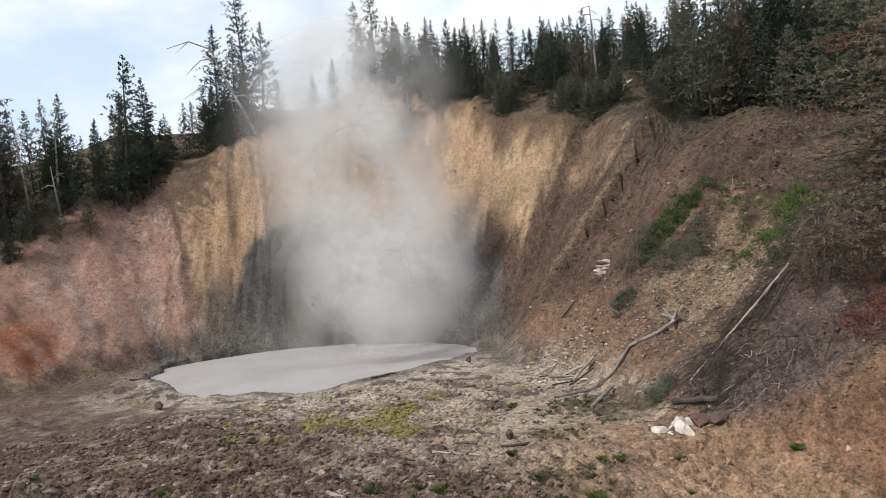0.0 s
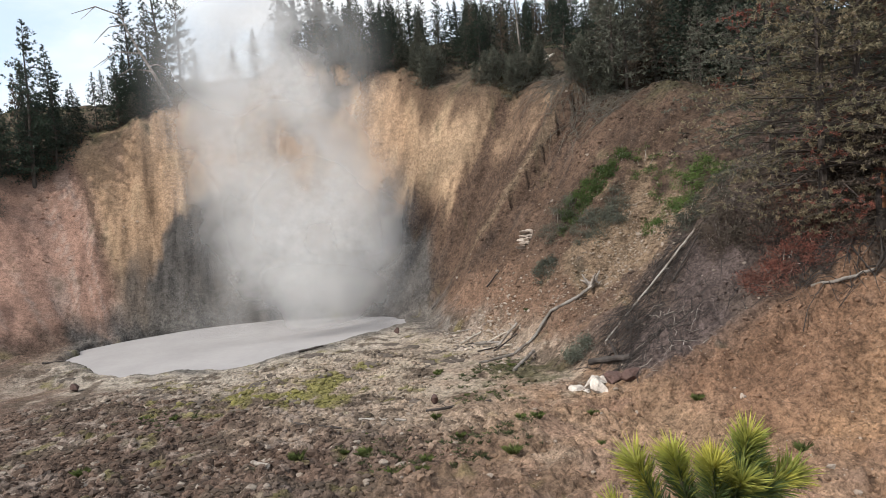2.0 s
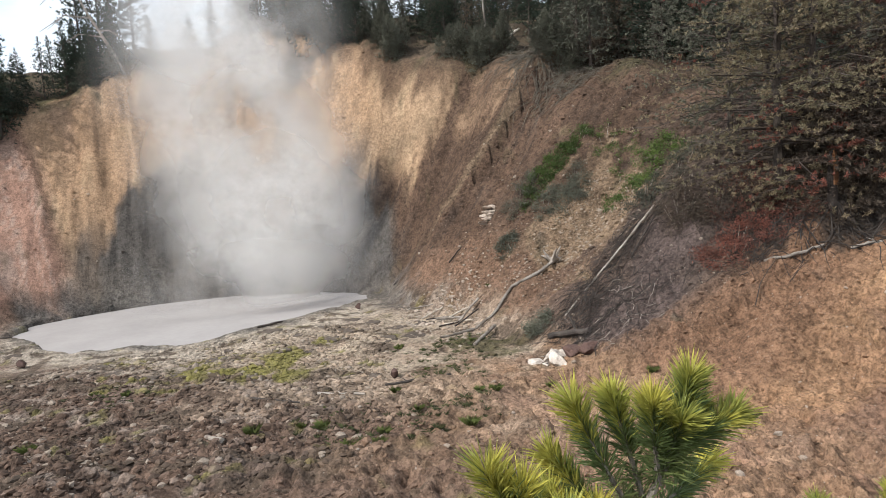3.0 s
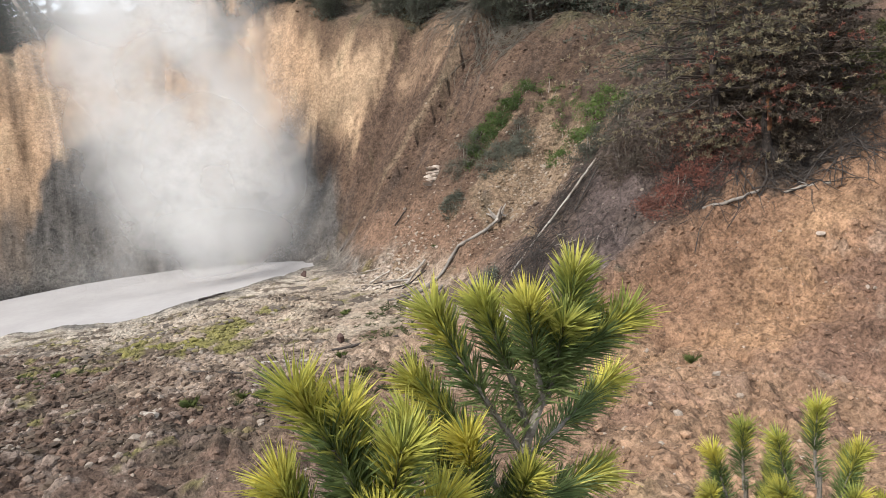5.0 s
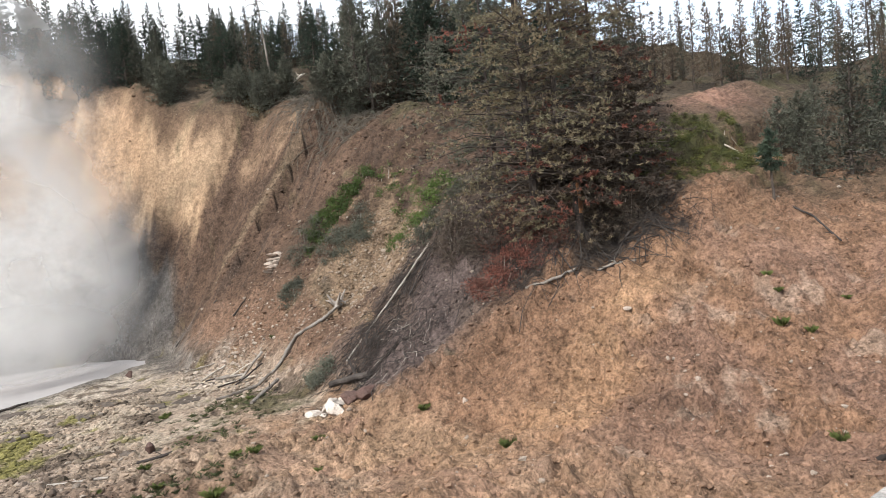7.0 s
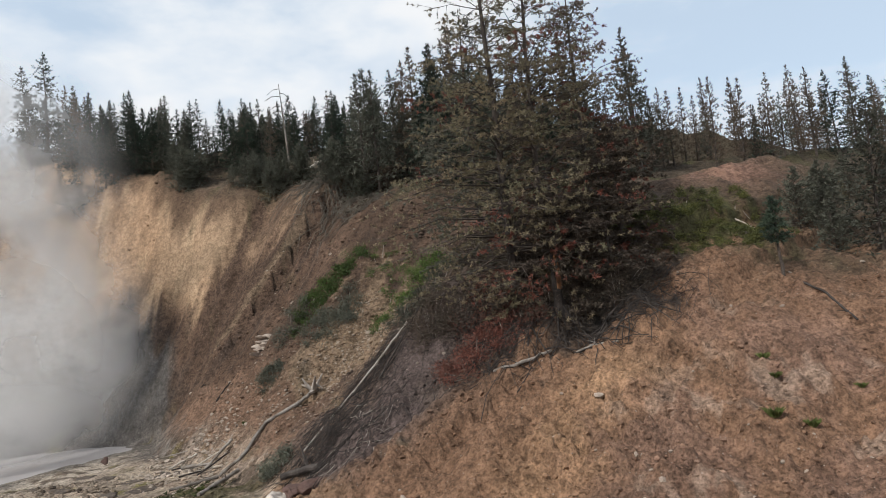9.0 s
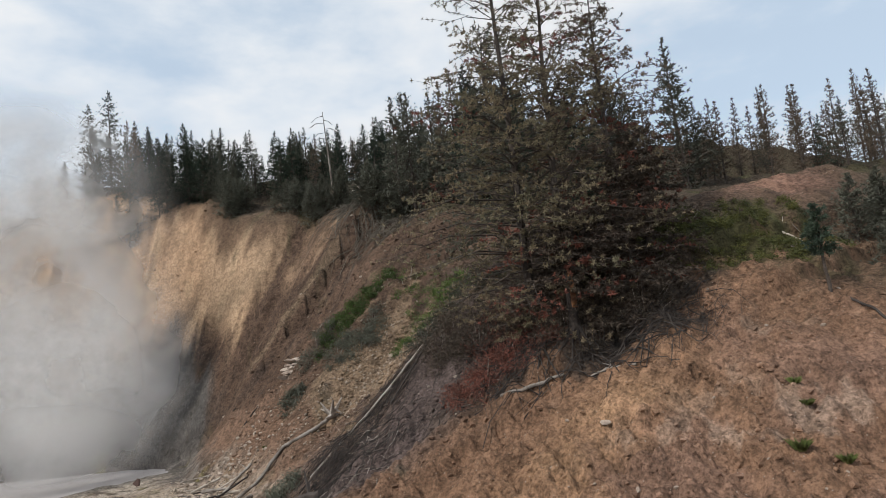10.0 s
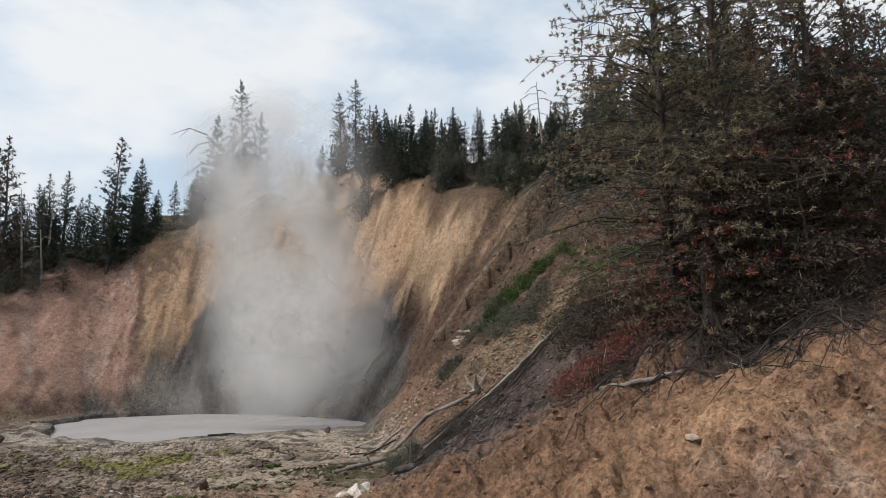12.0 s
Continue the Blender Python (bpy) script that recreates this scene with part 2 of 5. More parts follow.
POOL = [(-14.4, 24.8), (-13.2, 22.4), (-10.6, 19.3), (-8.6, 18.2), (-6.4, 17.9), (-4.3, 18.4), (-2.4, 20.0), (-0.8, 22.0), (0.9, 24.2),
        (1.3, 25.8), (-1.0, 28.2), (-5.0, 29.6), (-9.0, 29.5), (-12.4, 27.8), (-14.6, 25.9)]


def outline_distance(x, y, line):
    """For each place: the distance to the closed outline (negative inside) and the nearest spot along it, in corners."""
    best, spot, inside = np.full(x.shape, 1e9), np.zeros(x.shape), np.zeros(x.shape, bool)
    for n, (p, q) in enumerate(zip(line, line[1:] + line[:1])):
        (ax, ay), (bx, by) = p[:2], q[:2]
        dx, dy = bx - ax, by - ay
        s = np.clip(((x - ax) * dx + (y - ay) * dy) / (dx * dx + dy * dy), 0, 1)
        d = np.hypot(x - ax - s * dx, y - ay - s * dy)
        near = d < best
        best, spot = np.where(near, d, best), np.where(near, n + s, spot)
        if dy:
            inside ^= ((ay > y) != (by > y)) & (x < ax + dx * (y - ay) / dy)
    return np.where(inside, -best, best), spot


def bank(x, y):
    return (2.2 * np.clip((11 - y) / 11, 0, 1.25) ** 1.5 - 0.7 * step(0.5, 5, x) * step(4.5, 1.0, y)) * (1 - 0.8 * step(2, 7, x))


RISE = 0.84


def lie(x, y):
    """The lie of the land without its fine relief, the distance beyond the toe and the spot along it."""
    d, spot = outline_distance(x, y, TOE)
    table = np.array(TOE + TOE[:1])
    steep, curve, rim = (np.interp(spot, np.arange(len(table)), table[:, c]) for c in (2, 3, 4))
    out = 45 * np.tanh(np.maximum(d, 0) / 45)
    rise = steep * out**curve
    soft = 0.5
    rise = rise - 0.86 * soft * np.logaddexp(0, (rise - rim) / soft)
    return bank(x, y) + RISE * rise, d, spot


DECK_X = [-8, 0, 0.5, 2.2, 4.5, 6.1, 8.4, 12]
DECK_Z = [3.15, 3.08, 2.72, 2.47, 1.74, 1.48, 1.32, 1.3]


def ground_height(x, y):
    x, y = np.asarray(x, float), np.asarray(y, float)
    px, py = plan(x, y)
    z, d, spot = lie(px, py)
    wall = step(0.2, 2.5, d)
    table = np.array(TOE + TOE[:1])
    lip = step(-0.6, 0.8, z - bank(px, py) - RISE * np.interp(spot, np.arange(len(table)), table[:, 4])) * 0.92
    # rills running down the slopes, softer on the low right-hand one
    steepness = np.interp(spot, [0, 4, 6, 9, 13, 14.5, 17, 20], [0.1, 0.25, 0.6, 0.65, 0.6, 0.35, 0.3, 0.3])
    rills = rough_noise(spot * 3.1 + 0.06 * d, d * 0.12, 4, 5) * 1.1 + rough_noise(spot * 7.0, d * 0.5, 3, 9) * 0.22 + rough_noise(x * 1.1, y * 1.1, 4, 12) * 0.5
    z = z + wall * steepness * rills * (1 - lip)
    # clods, hummocks and hoof-like pits
    z = z + rough_noise(x * 0.35, y * 0.35, 3, 21) * 0.35
    crumb = 0.22 + 0.6 * step(-4, -8, px) + 0.7 * step(11.5, 8.5, py) + 0.3 * step(0.0, 1.5, d)
    z = z + rough_noise(x * 1.7, y * 1.7, 3, 31) * 0.20 * crumb - np.abs(rough_noise(x * 3.4, y * 3.4, 3, 41)) * 0.20 * crumb
    # crumbs and small pits of the loose earth close to the path
    loose = (0.35 + 0.65 * step(13, 8, py)) * step(18, 15, py) * step(-12, -8, px) * step(15, 12, px)
    patchy = 0.35 + 0.85 * step(-0.25, 0.25, rough_noise(x * 0.9, y * 0.9, 2, 44) + 0.6 * rough_noise(x * 3.1, y * 3.1, 2, 48))
    z = z + loose * patchy * (0.22 * np.abs(rough_noise(x * 3.7, y * 3.7, 3, 43)) + 0.12 * np.abs(rough_noise(x * 8.3, y * 8.3, 1, 45))
                              - 0.30 * np.maximum(rough_noise(x * 3.1, y * 3.1, 2, 46) - 0.14, 0))
    # the earth is dug away under the boardwalk
    off = y - (-0.42 + 0.17 * x)
    under = step(1.25, 1.0, np.maximum(-off, off - 1.25 * (x > 4.3))) * step(-9, -8.5, x) * step(11.6, 11.1, x)
    z = z - under * np.maximum(z - (np.interp(x, DECK_X, DECK_Z) - 0.12), 0)
    # the mud pool is sunk in the floor, with a low lip
    p, _ = outline_distance(px, py, POOL)
    p = p + rough_noise(x * 0.8, y * 0.8, 3, 51) * 0.8
    z = np.where((p >= 0.9) & (d < 1), np.maximum(z, 0.0), z)
    z = np.where(p < 0.9, z * step(-0.2, 0.9, p) + 0.03, z)
    return z - 0.9 * step(0.25, -0.35, p)


LAND = {}


def rim_spot(spot, beyond):
    """The place that lies so many metres beyond the rim, at a spot along the toe of the slopes."""
    n = int(spot)
    (ax, ay, *p), (bx, by, *q) = TOE[n], TOE[n + 1]
    s = spot - n
    steep, curve, rim = (u + (v - u) * s for u, v in zip(p, q))
    away = (rim / steep) ** (1 / curve) + beyond
    k = away / math.hypot(bx - ax, by - ay)
    return laid(ax + (bx - ax) * s + (by - ay) * k, ay + (by - ay) * s - (bx - ax) * k)


def at_ground(x, y, lift=0.0):
    """The height of the built ground at a place."""
    xs, ys, z = LAND["xs"], LAND["ys"], LAND["z"]
    i = min(max(int(np.searchsorted(xs, x)) - 1, 0), len(xs) - 2)
    j = min(max(int(np.searchsorted(ys, y)) - 1, 0), len(ys) - 2)
    u, v = (x - xs[i]) / (xs[i + 1] - xs[i]), (y - ys[j]) / (ys[j + 1] - ys[j])
    return float((z[j, i] * (1 - u) + z[j, i + 1] * u) * (1 - v) + (z[j + 1, i] * (1 - u) + z[j + 1, i + 1] * u) * v) + lift


def blend(base, colour, amount):
    return base * (1 - amount[..., None]) + np.array(colour) * amount[..., None]


def soil_colour(x, y):
    """The colour of the bare ground: kinds of earth with ragged borders, darkened as shade under the large pines."""
    lx, ly = x, y
    x, y = plan(x, y)
    z, d, spot = lie(x, y)
    tall = (z - bank(x, y)) / RISE
    w = rough_noise(lx * 0.5, ly * 0.5, 4, 61)
    f = rough_noise(lx * 2.1, ly * 2.1, 4, 71)
    g = rough_noise(lx * 0.9 + 40, ly * 0.9, 4, 76)
    streak = rough_noise(spot * 5.0, d * 0.15, 4, 81)
    fine_streak = rough_noise(spot * 16.0, d * 0.3, 3, 83)
    c = np.ones(x.shape + (3,)) * np.array((0.44, 0.34, 0.26))
    c = blend(c, (0.53, 0.455, 0.355), step(-0.25, 0.35, f + w) * 0.5)
    # crumbled dark brown ground nearer the path and on the far side of the floor
    c = blend(c, (0.17, 0.11, 0.083), step(-0.5, 0.9, w * 1.3 + f + (14.0 - y) * 0.24 - x * 0.34 - 0.75) * 0.92)
    c = blend(c, (0.25, 0.195, 0.165), step(0.1, 0.45, g + 0.5 * f) * 0.5)
    # trodden ground: dark clods and bleached crumbs close together
    h = rough_noise(lx * 3.8, ly * 3.8, 3, 99)
    trodden = step(1.0, -3.0, x + 2 * w) * step(16.5, 13.5, y + 1.5 * f)
    c = blend(c, (0.37, 0.30, 0.255), trodden * step(0.12, 0.32, h + 0.4 * f) * 0.65)
    c = blend(c, (0.10, 0.07, 0.055), trodden * step(0.10, 0.30, -h + 0.3 * g) * 0.7)
    # pale silt beside the pool
    p, _ = outline_distance(x, y, POOL)
    c = blend(c, (0.57, 0.50, 0.415), step(4.6, 0.6, p + 3 * f + 1.5 * w) * step(-16, -11, x) * 0.85)
    c = blend(c, (0.16, 0.148, 0.138), step(0.9 + 0.7 * step(-4, 0, x), 0.2, p + 0.6 * f) * 0.88)
    c = blend(c, (0.17, 0.152, 0.14), step(-1.3, -0.2, d + 0.7 * f) * step(6.9, 7.6, spot) * step(13, 12, spot) * 0.85)
    # dark flakes of dried mud
    flake = rough_noise(lx * 1.9 + 7, ly * 2.6, 4, 93)
    c = blend(c, (0.14, 0.105, 0.08), step(0.20, 0.30, flake + 0.25 * g) * step(0.4, 1.2, p) * 0.85)
    # green and yellow growth in the wet hollow
    wet = np.exp(-(((x + 2.6) / 3.5) ** 2 + ((y - 13.9) / 2.1) ** 2))
    c = blend(c, (0.27, 0.25, 0.07), step(0.55, 1.25, wet + 1.5 * f + 0.8 * g) * 0.8)
    moss = np.exp(-(((x - 3.6) / 1.5) ** 2 + ((y - 13.2) / 1.5) ** 2))
    c = blend(c, (0.10, 0.09, 0.045), step(0.35, 0.9, moss + 0.8 * f) * 0.85)
    # orange-tan earth of the low slope beside the path
    near_right = step(-0.5, 4.0, x + 1.5 * w) * step(13.0, 9.0, y + 2 * f)
    c = blend(c, (0.38, 0.235, 0.148), near_right * 0.9)
    c = blend(c, (0.42, 0.28, 0.18), near_right * step(-0.1, 0.3, g + 0.5 * f) * 0.6)
    c = blend(c, (0.29, 0.175, 0.13), near_right * step(-0.1, -0.45, g) * 0.6)
    # slopes
    up = step(0.1, 1.2, d + 0.8 * f)
    wall = np.ones(x.shape + (3,)) * np.array((0.125, 0.082, 0.059))
    wall = blend(wall, (0.20, 0.128, 0.09), step(-0.1, 0.35, streak) * 0.6)
    wall = blend(wall, (0.075, 0.057, 0.047), step(0.0, 0.4, fine_streak - 0.4 * f) * 0.6)
    low = step(4.0, 1.2, d + 1.5 * w)
    wall = blend(wall, (0.26, 0.163, 0.112), low * step(8.6, 7.6, spot) * 0.85)
    wall = blend(wall, (0.13, 0.105, 0.095), step(4.1, 4.6, spot + 0.4 * w) * step(6.0, 5.3, spot + 0.3 * f) * 0.7)
    wall = blend(wall, (0.28, 0.165, 0.105), step(4.8, 3.8, spot + 0.3 * w))
    tan = step(-0.6, 0.55, spot - 9.45 - 1.5 * step(7.5, 2.5, tall) + 0.8 * w + 1.1 * streak + 0.5 * fine_streak) * step(14.5, 14.1, spot + 0.25 * w)
    wall = blend(wall, (0.52, 0.345, 0.22), tan)
    wall = blend(wall, (0.57, 0.42, 0.27), tan * step(0.0, 0.5, 0.4 * fine_streak + f + 0.4 * g) * 0.5)
    wall = blend(wall, (0.36, 0.235, 0.15), tan * step(0.05, 0.5, 0.6 * streak - 0.6 * f + 0.5 * w) * 0.6)
    wall = blend(wall, (0.53, 0.38, 0.25), tan * step(10.8, 9.8, spot) * step(5, 7, tall) * 0.6)
    pink = step(14.1, 14.5, spot + 0.25 * w)
    wall = blend(wall, (0.47, 0.285, 0.215), pink)
    wall = blend(wall, (0.54, 0.41, 0.34), pink * step(-0.05, 0.3, fine_streak + 0.3 * f) * 0.7)
    wall = blend(wall, (0.22, 0.135, 0.10), pink * step(3.5, 6.0, d + 2 * w) * 0.7)
    wall = blend(wall, (0.30, 0.10, 0.045), np.exp(-(((spot - 16.15) / 0.26) ** 2 + ((d - 1.8) / 1.7) ** 2)) * (0.8 + f))
    # mud thrown up the foot of the far wall
    reach = np.interp(spot, [8.8, 9.6, 10.3, 10.8, 11.4, 12.0, 12.5, 13.1, 13.35, 13.7, 14.0, 14.3], [0.3, 2.2, 4.6, 5.2, 4.4, 4.6, 6.4, 6.2, 5.2, 3.0, 1.0, 0.2])
    splash = step(0.5, -0.5, tall - reach + 1.4 * f + 1.0 * w) * step(8.8, 9.4, spot) * step(14.4, 14.0, spot)
    wall = blend(wall, (0.155, 0.143, 0.132), splash * 0.93)
    wall = blend(wall, (0.095, 0.088, 0.082), splash * step(11.8, 12.3, spot) * 0.85)
    wall = blend(wall, (0.21, 0.20, 0.19), splash * step(11.4, 10.9, spot) * step(-0.2, 0.3, f + g) * 0.7)
    wall = blend(wall, (0.19, 0.178, 0.165), splash * step(3.0, 1.0, tall + 2 * f) * step(12.6, 12.0, spot) * 0.75)
    wall = blend(wall, (0.13, 0.118, 0.108), step(2.6, 0.9, p + 0.8 * f) * step(6.9, 7.6, spot) * step(14.4, 14.0, spot) * 0.85)
    # pale scree below the outcrops, and a bleached rill
    scree = np.exp(-(((x - 8.6) / 2.2) ** 2 + ((y - 15.5) / 2.4) ** 2))
    wall = blend(wall, (0.31, 0.222, 0.15), step(0.3, 0.75, scree + 0.8 * f) * 0.8)
    rill = np.exp(-(((spot - 8.42 - 0.05 * np.sin(d * 1.3) - 0.02 * d) / 0.045) ** 2)) * step(1.5, 3.0, d) * step(7.5, 6.5, d)
    wall = blend(wall, (0.44, 0.33, 0.22), rill * 0.5)
    # darker brown band just below the rim, at the edge of the wood
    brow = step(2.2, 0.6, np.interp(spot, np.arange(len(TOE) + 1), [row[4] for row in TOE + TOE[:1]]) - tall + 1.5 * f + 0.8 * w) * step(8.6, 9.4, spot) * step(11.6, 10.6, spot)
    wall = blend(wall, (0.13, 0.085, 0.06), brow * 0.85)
    # turf and litter along the rim and behind it
    table = np.array(TOE + TOE[:1])
    rim = np.interp(spot, np.arange(len(table)), table[:, 4])
    top = step(-0.6, 0.7, tall - rim + 0.8 * f)
    wall = blend(wall, (0.10, 0.078, 0.055), top * 0.9)
    wall = blend(wall, (0.08, 0.085, 0.035), top * step(0.1, 0.4, g) * 0.6)
    glade = np.exp(-(((x - 14.6) / 2.2) ** 2 + ((y - 8.0) / 1.6) ** 2))
    wall = blend(wall, (0.065, 0.07, 0.028), step(0.25, 0.7, glade + 0.7 * f) * 0.85)
    wall = blend(wall, (0.33, 0.19, 0.14), np.exp(-(((x - 19.0) / 2.2) ** 2 + ((y - 9.8) / 1.3) ** 2)) * 0.9)
    # bare litter under the large pines, with their shade painted into its dark colour
    litter_and_shade = np.exp(-(((x - 11.1) / 2.3) ** 2 + ((y - 8.8) / 2.4) ** 2))
    wall = blend(wall, (0.085, 0.066, 0.054), step(0.25, 0.6, litter_and_shade + 0.5 * f) * 0.9)
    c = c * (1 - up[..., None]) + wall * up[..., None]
    # the bare low slope: an orange band up to the pines, purplish-brown crumbs below it, grey litter in the gully
    band = np.exp(-(((y - 5.5 - 0.12 * (x - 7) + 0.8 * w) / 0.9) ** 2)) * step(2.5, 5.5, x) * step(11.5, 9.5, x)
    c = blend(c, (0.46, 0.28, 0.165), np.clip(band * (0.7 + 0.8 * f), 0, 1) * 0.75)
    crumbs = step(4.9, 3.4, y + 1.6 * w + 0.8 * f - 0.1 * x) * step(3.5, 6, x) * step(14, 11, x)
    c = blend(c, (0.29, 0.178, 0.13), crumbs * step(-0.45, 0.25, g + 0.4 * f) * 0.75)
    c = blend(c, (0.50, 0.37, 0.285), crumbs * step(0.28, 0.45, f - 0.5 * g) * 0.5)
    litter_and_shade = np.exp(-(((y - 10.6 - 0.35 * (x - 7)) / 1.3) ** 2)) * step(4.5, 6, x) * step(10.5, 9, x)
    c = blend(c, (0.15, 0.115, 0.108), step(0.3, 0.8, litter_and_shade + 0.6 * f + 0.3 * g) * 0.75)
    grain = 1 - up * (0.35 * np.maximum(tan, pink) * (1 - splash) + 0.25 * splash)
    return np.concatenate([np.clip(c, 0.01, 1) * 0.57, grain[..., None]], -1)


def mesh_object(name, verts, faces, material, parent=None, label="", smooth=False, colours=None, uv=None):
    me = bpy.data.meshes.new(name)
    me.from_pydata(verts, [], faces)
    me.materials.append(material)
    if smooth:
        me.shade_smooth()
    if colours is not None:
        at = me.color_attributes.new("soil", "FLOAT_COLOR", "POINT")
        at.data.foreach_set("color", np.concatenate([colours, np.ones((len(colours), 1))], 1).astype(np.float32).ravel())
    me.update()
    ob = new(name, me)
    if parent:
        ob.parent = parent
    if label:
        ob["label"] = label
    return ob


def part(name, bm, material, parent, label=""):
    me = bpy.data.meshes.new(name)
    bm.to_mesh(me)
    bm.free()
    me.materials.append(material)
    ob = new(name, me)
    ob.parent = parent
    if label:
        ob["label"] = label
    return ob


# ---------------------------------------------------------------- ground


def widening(*bands):
    """Grid lines: bands of (from, to, gap), then ever wider steps out to the horizon."""
    core = [v for lo, hi, gap in bands for v in np.arange(lo, hi - gap / 3, gap)] + [bands[-1][1]]
    reach = [1, 2.2, 3.8, 6, 9, 14, 22, 36, 60, 110, 220, 500, 1200]
    return np.array([core[0] - r for r in reversed(reach)] + core + [core[-1] + r for r in reach])


def make_ground():
    xs = widening((-22, -11, 0.15), (-11, -7, 0.06), (-7, 13, 0.048), (13, 22, 0.12))
    ys = widening((-3, 2, 0.17), (2, 12.5, 0.045), (12.5, 20, 0.07), (20, 30, 0.12), (30, 38, 0.22))
    x, y = np.meshgrid(xs, ys)
    z = ground_height(x, y)
    LAND.update(xs=xs, ys=ys, z=z)
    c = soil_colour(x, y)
    n, m = len(xs), len(ys)
    verts = np.stack([x, y, z], -1).reshape(-1, 3)
    i = (np.arange(m - 1)[:, None] * n + np.arange(n - 1)).ravel()
    faces = np.stack([i, i + 1, i + n + 1, i + n], -1)
    me = bpy.data.meshes.new("ground")
    me.vertices.add(len(verts))
    me.vertices.foreach_set("co", verts.ravel())
    me.loops.add(faces.size)
    me.loops.foreach_set("vertex_index", faces.ravel().astype(np.int32))
    me.polygons.add(len(faces))
    me.polygons.foreach_set("loop_start", np.arange(0, faces.size, 4, dtype=np.int32))
    me.update(calc_edges=True)
    me.validate()
    at = me.color_attributes.new("soil", "FLOAT_COLOR", "POINT")
    at.data.foreach_set("color", c.reshape(-1, 4).astype(np.float32).ravel())
    me.shade_smooth()
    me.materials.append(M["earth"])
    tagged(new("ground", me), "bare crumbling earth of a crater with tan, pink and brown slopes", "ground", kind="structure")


make_ground()


def make_pool():
    cx, cy = -3.2, 21.6
    rings, verts, faces = 26, [], []
    count = 72
    for r in range(rings + 1):
        for k in range(count):
            a = 2 * math.pi * k / count
            s = r / rings
            x, y = cx + 8.2 * s * math.cos(a), cy + 5.2 * s * math.sin(a)
            verts.append((x, y, -0.13))
    v = np.array(verts)
    swirl = np.hypot(v[:, 0] + 5, v[:, 1] - 24)
    v[:, 2] += rough_noise(v[:, 0] * 0.7, v[:, 1] * 0.7, 3, 91) * 0.02 + 0.006 * np.sin(swirl * 5) * np.exp(-swirl / 3)
    for r in range(rings):
        for k in range(count):
            a, b = r * count + k, r * count + (k + 1) % count
            faces.append((a, a + count, b + count, b))
    ob = mesh_object("water", v.tolist(), faces, M["mud"], smooth=True)
    tagged(ob, "pool of pale grey boiling mud, smooth and steaming", "mud pool", kind="structure")


make_pool()

# ---------------------------------------------------------------- trees


def tube(verts, faces, path, radii, sides=6, caps=True):
    """A tapered round limb along path."""
    base = len(verts)
    path = [Vector(p) for p in path]
    for n, (p, r) in enumerate(zip(path, radii)):
        ahead = (path[min(n + 1, len(path) - 1)] - path[max(n - 1, 0)]).normalized()
        side = ahead.cross(Vector((0.31, 0.17, 0.93)) if abs(ahead.z) < 0.9 else Vector((1, 0.1, 0))).normalized()
        other = ahead.cross(side)
        for k in range(sides):
            a = 2 * math.pi * k / sides
            verts.append(tuple(p + (side * math.cos(a) + other * math.sin(a)) * r))
    for n in range(len(path) - 1):
        for k in range(sides):
            i, j = base + n * sides + k, base + n * sides + (k + 1) % sides
            faces.append((i, j, j + sides, i + sides))
    if caps:
        faces.append(tuple(base + k for k in reversed(range(sides))))
        faces.append(tuple(base + (len(path) - 1) * sides + k for k in range(sides)))


def tuft(verts, faces, rng, p, ahead, blades, length, width, spread, plain=False):
    """A spray of thin blades round ahead."""
    for _ in range(blades):
        way = (ahead + Vector((rng.gauss(0, spread), rng.gauss(0, spread), rng.gauss(0, spread)))).normalized()
        side = way.cross(Vector((rng.gauss(0, 1), rng.gauss(0, 1), rng.gauss(0, 1)))).normalized() * width
        n, tip = len(verts), p + way * length * rng.uniform(0.7, 1.2)
        if plain:
            verts += [tuple(p - side), tuple(p + side), tuple(tip)]
            faces.append((n, n + 1, n + 2))
            continue
        verts += [tuple(p - side * 0.4), tuple(p + side * 0.4), tuple(p.lerp(tip, 0.6) + side), tuple(tip), tuple(p.lerp(tip, 0.6) - side)]
        faces.append((n, n + 1, n + 2, n + 3, n + 4))


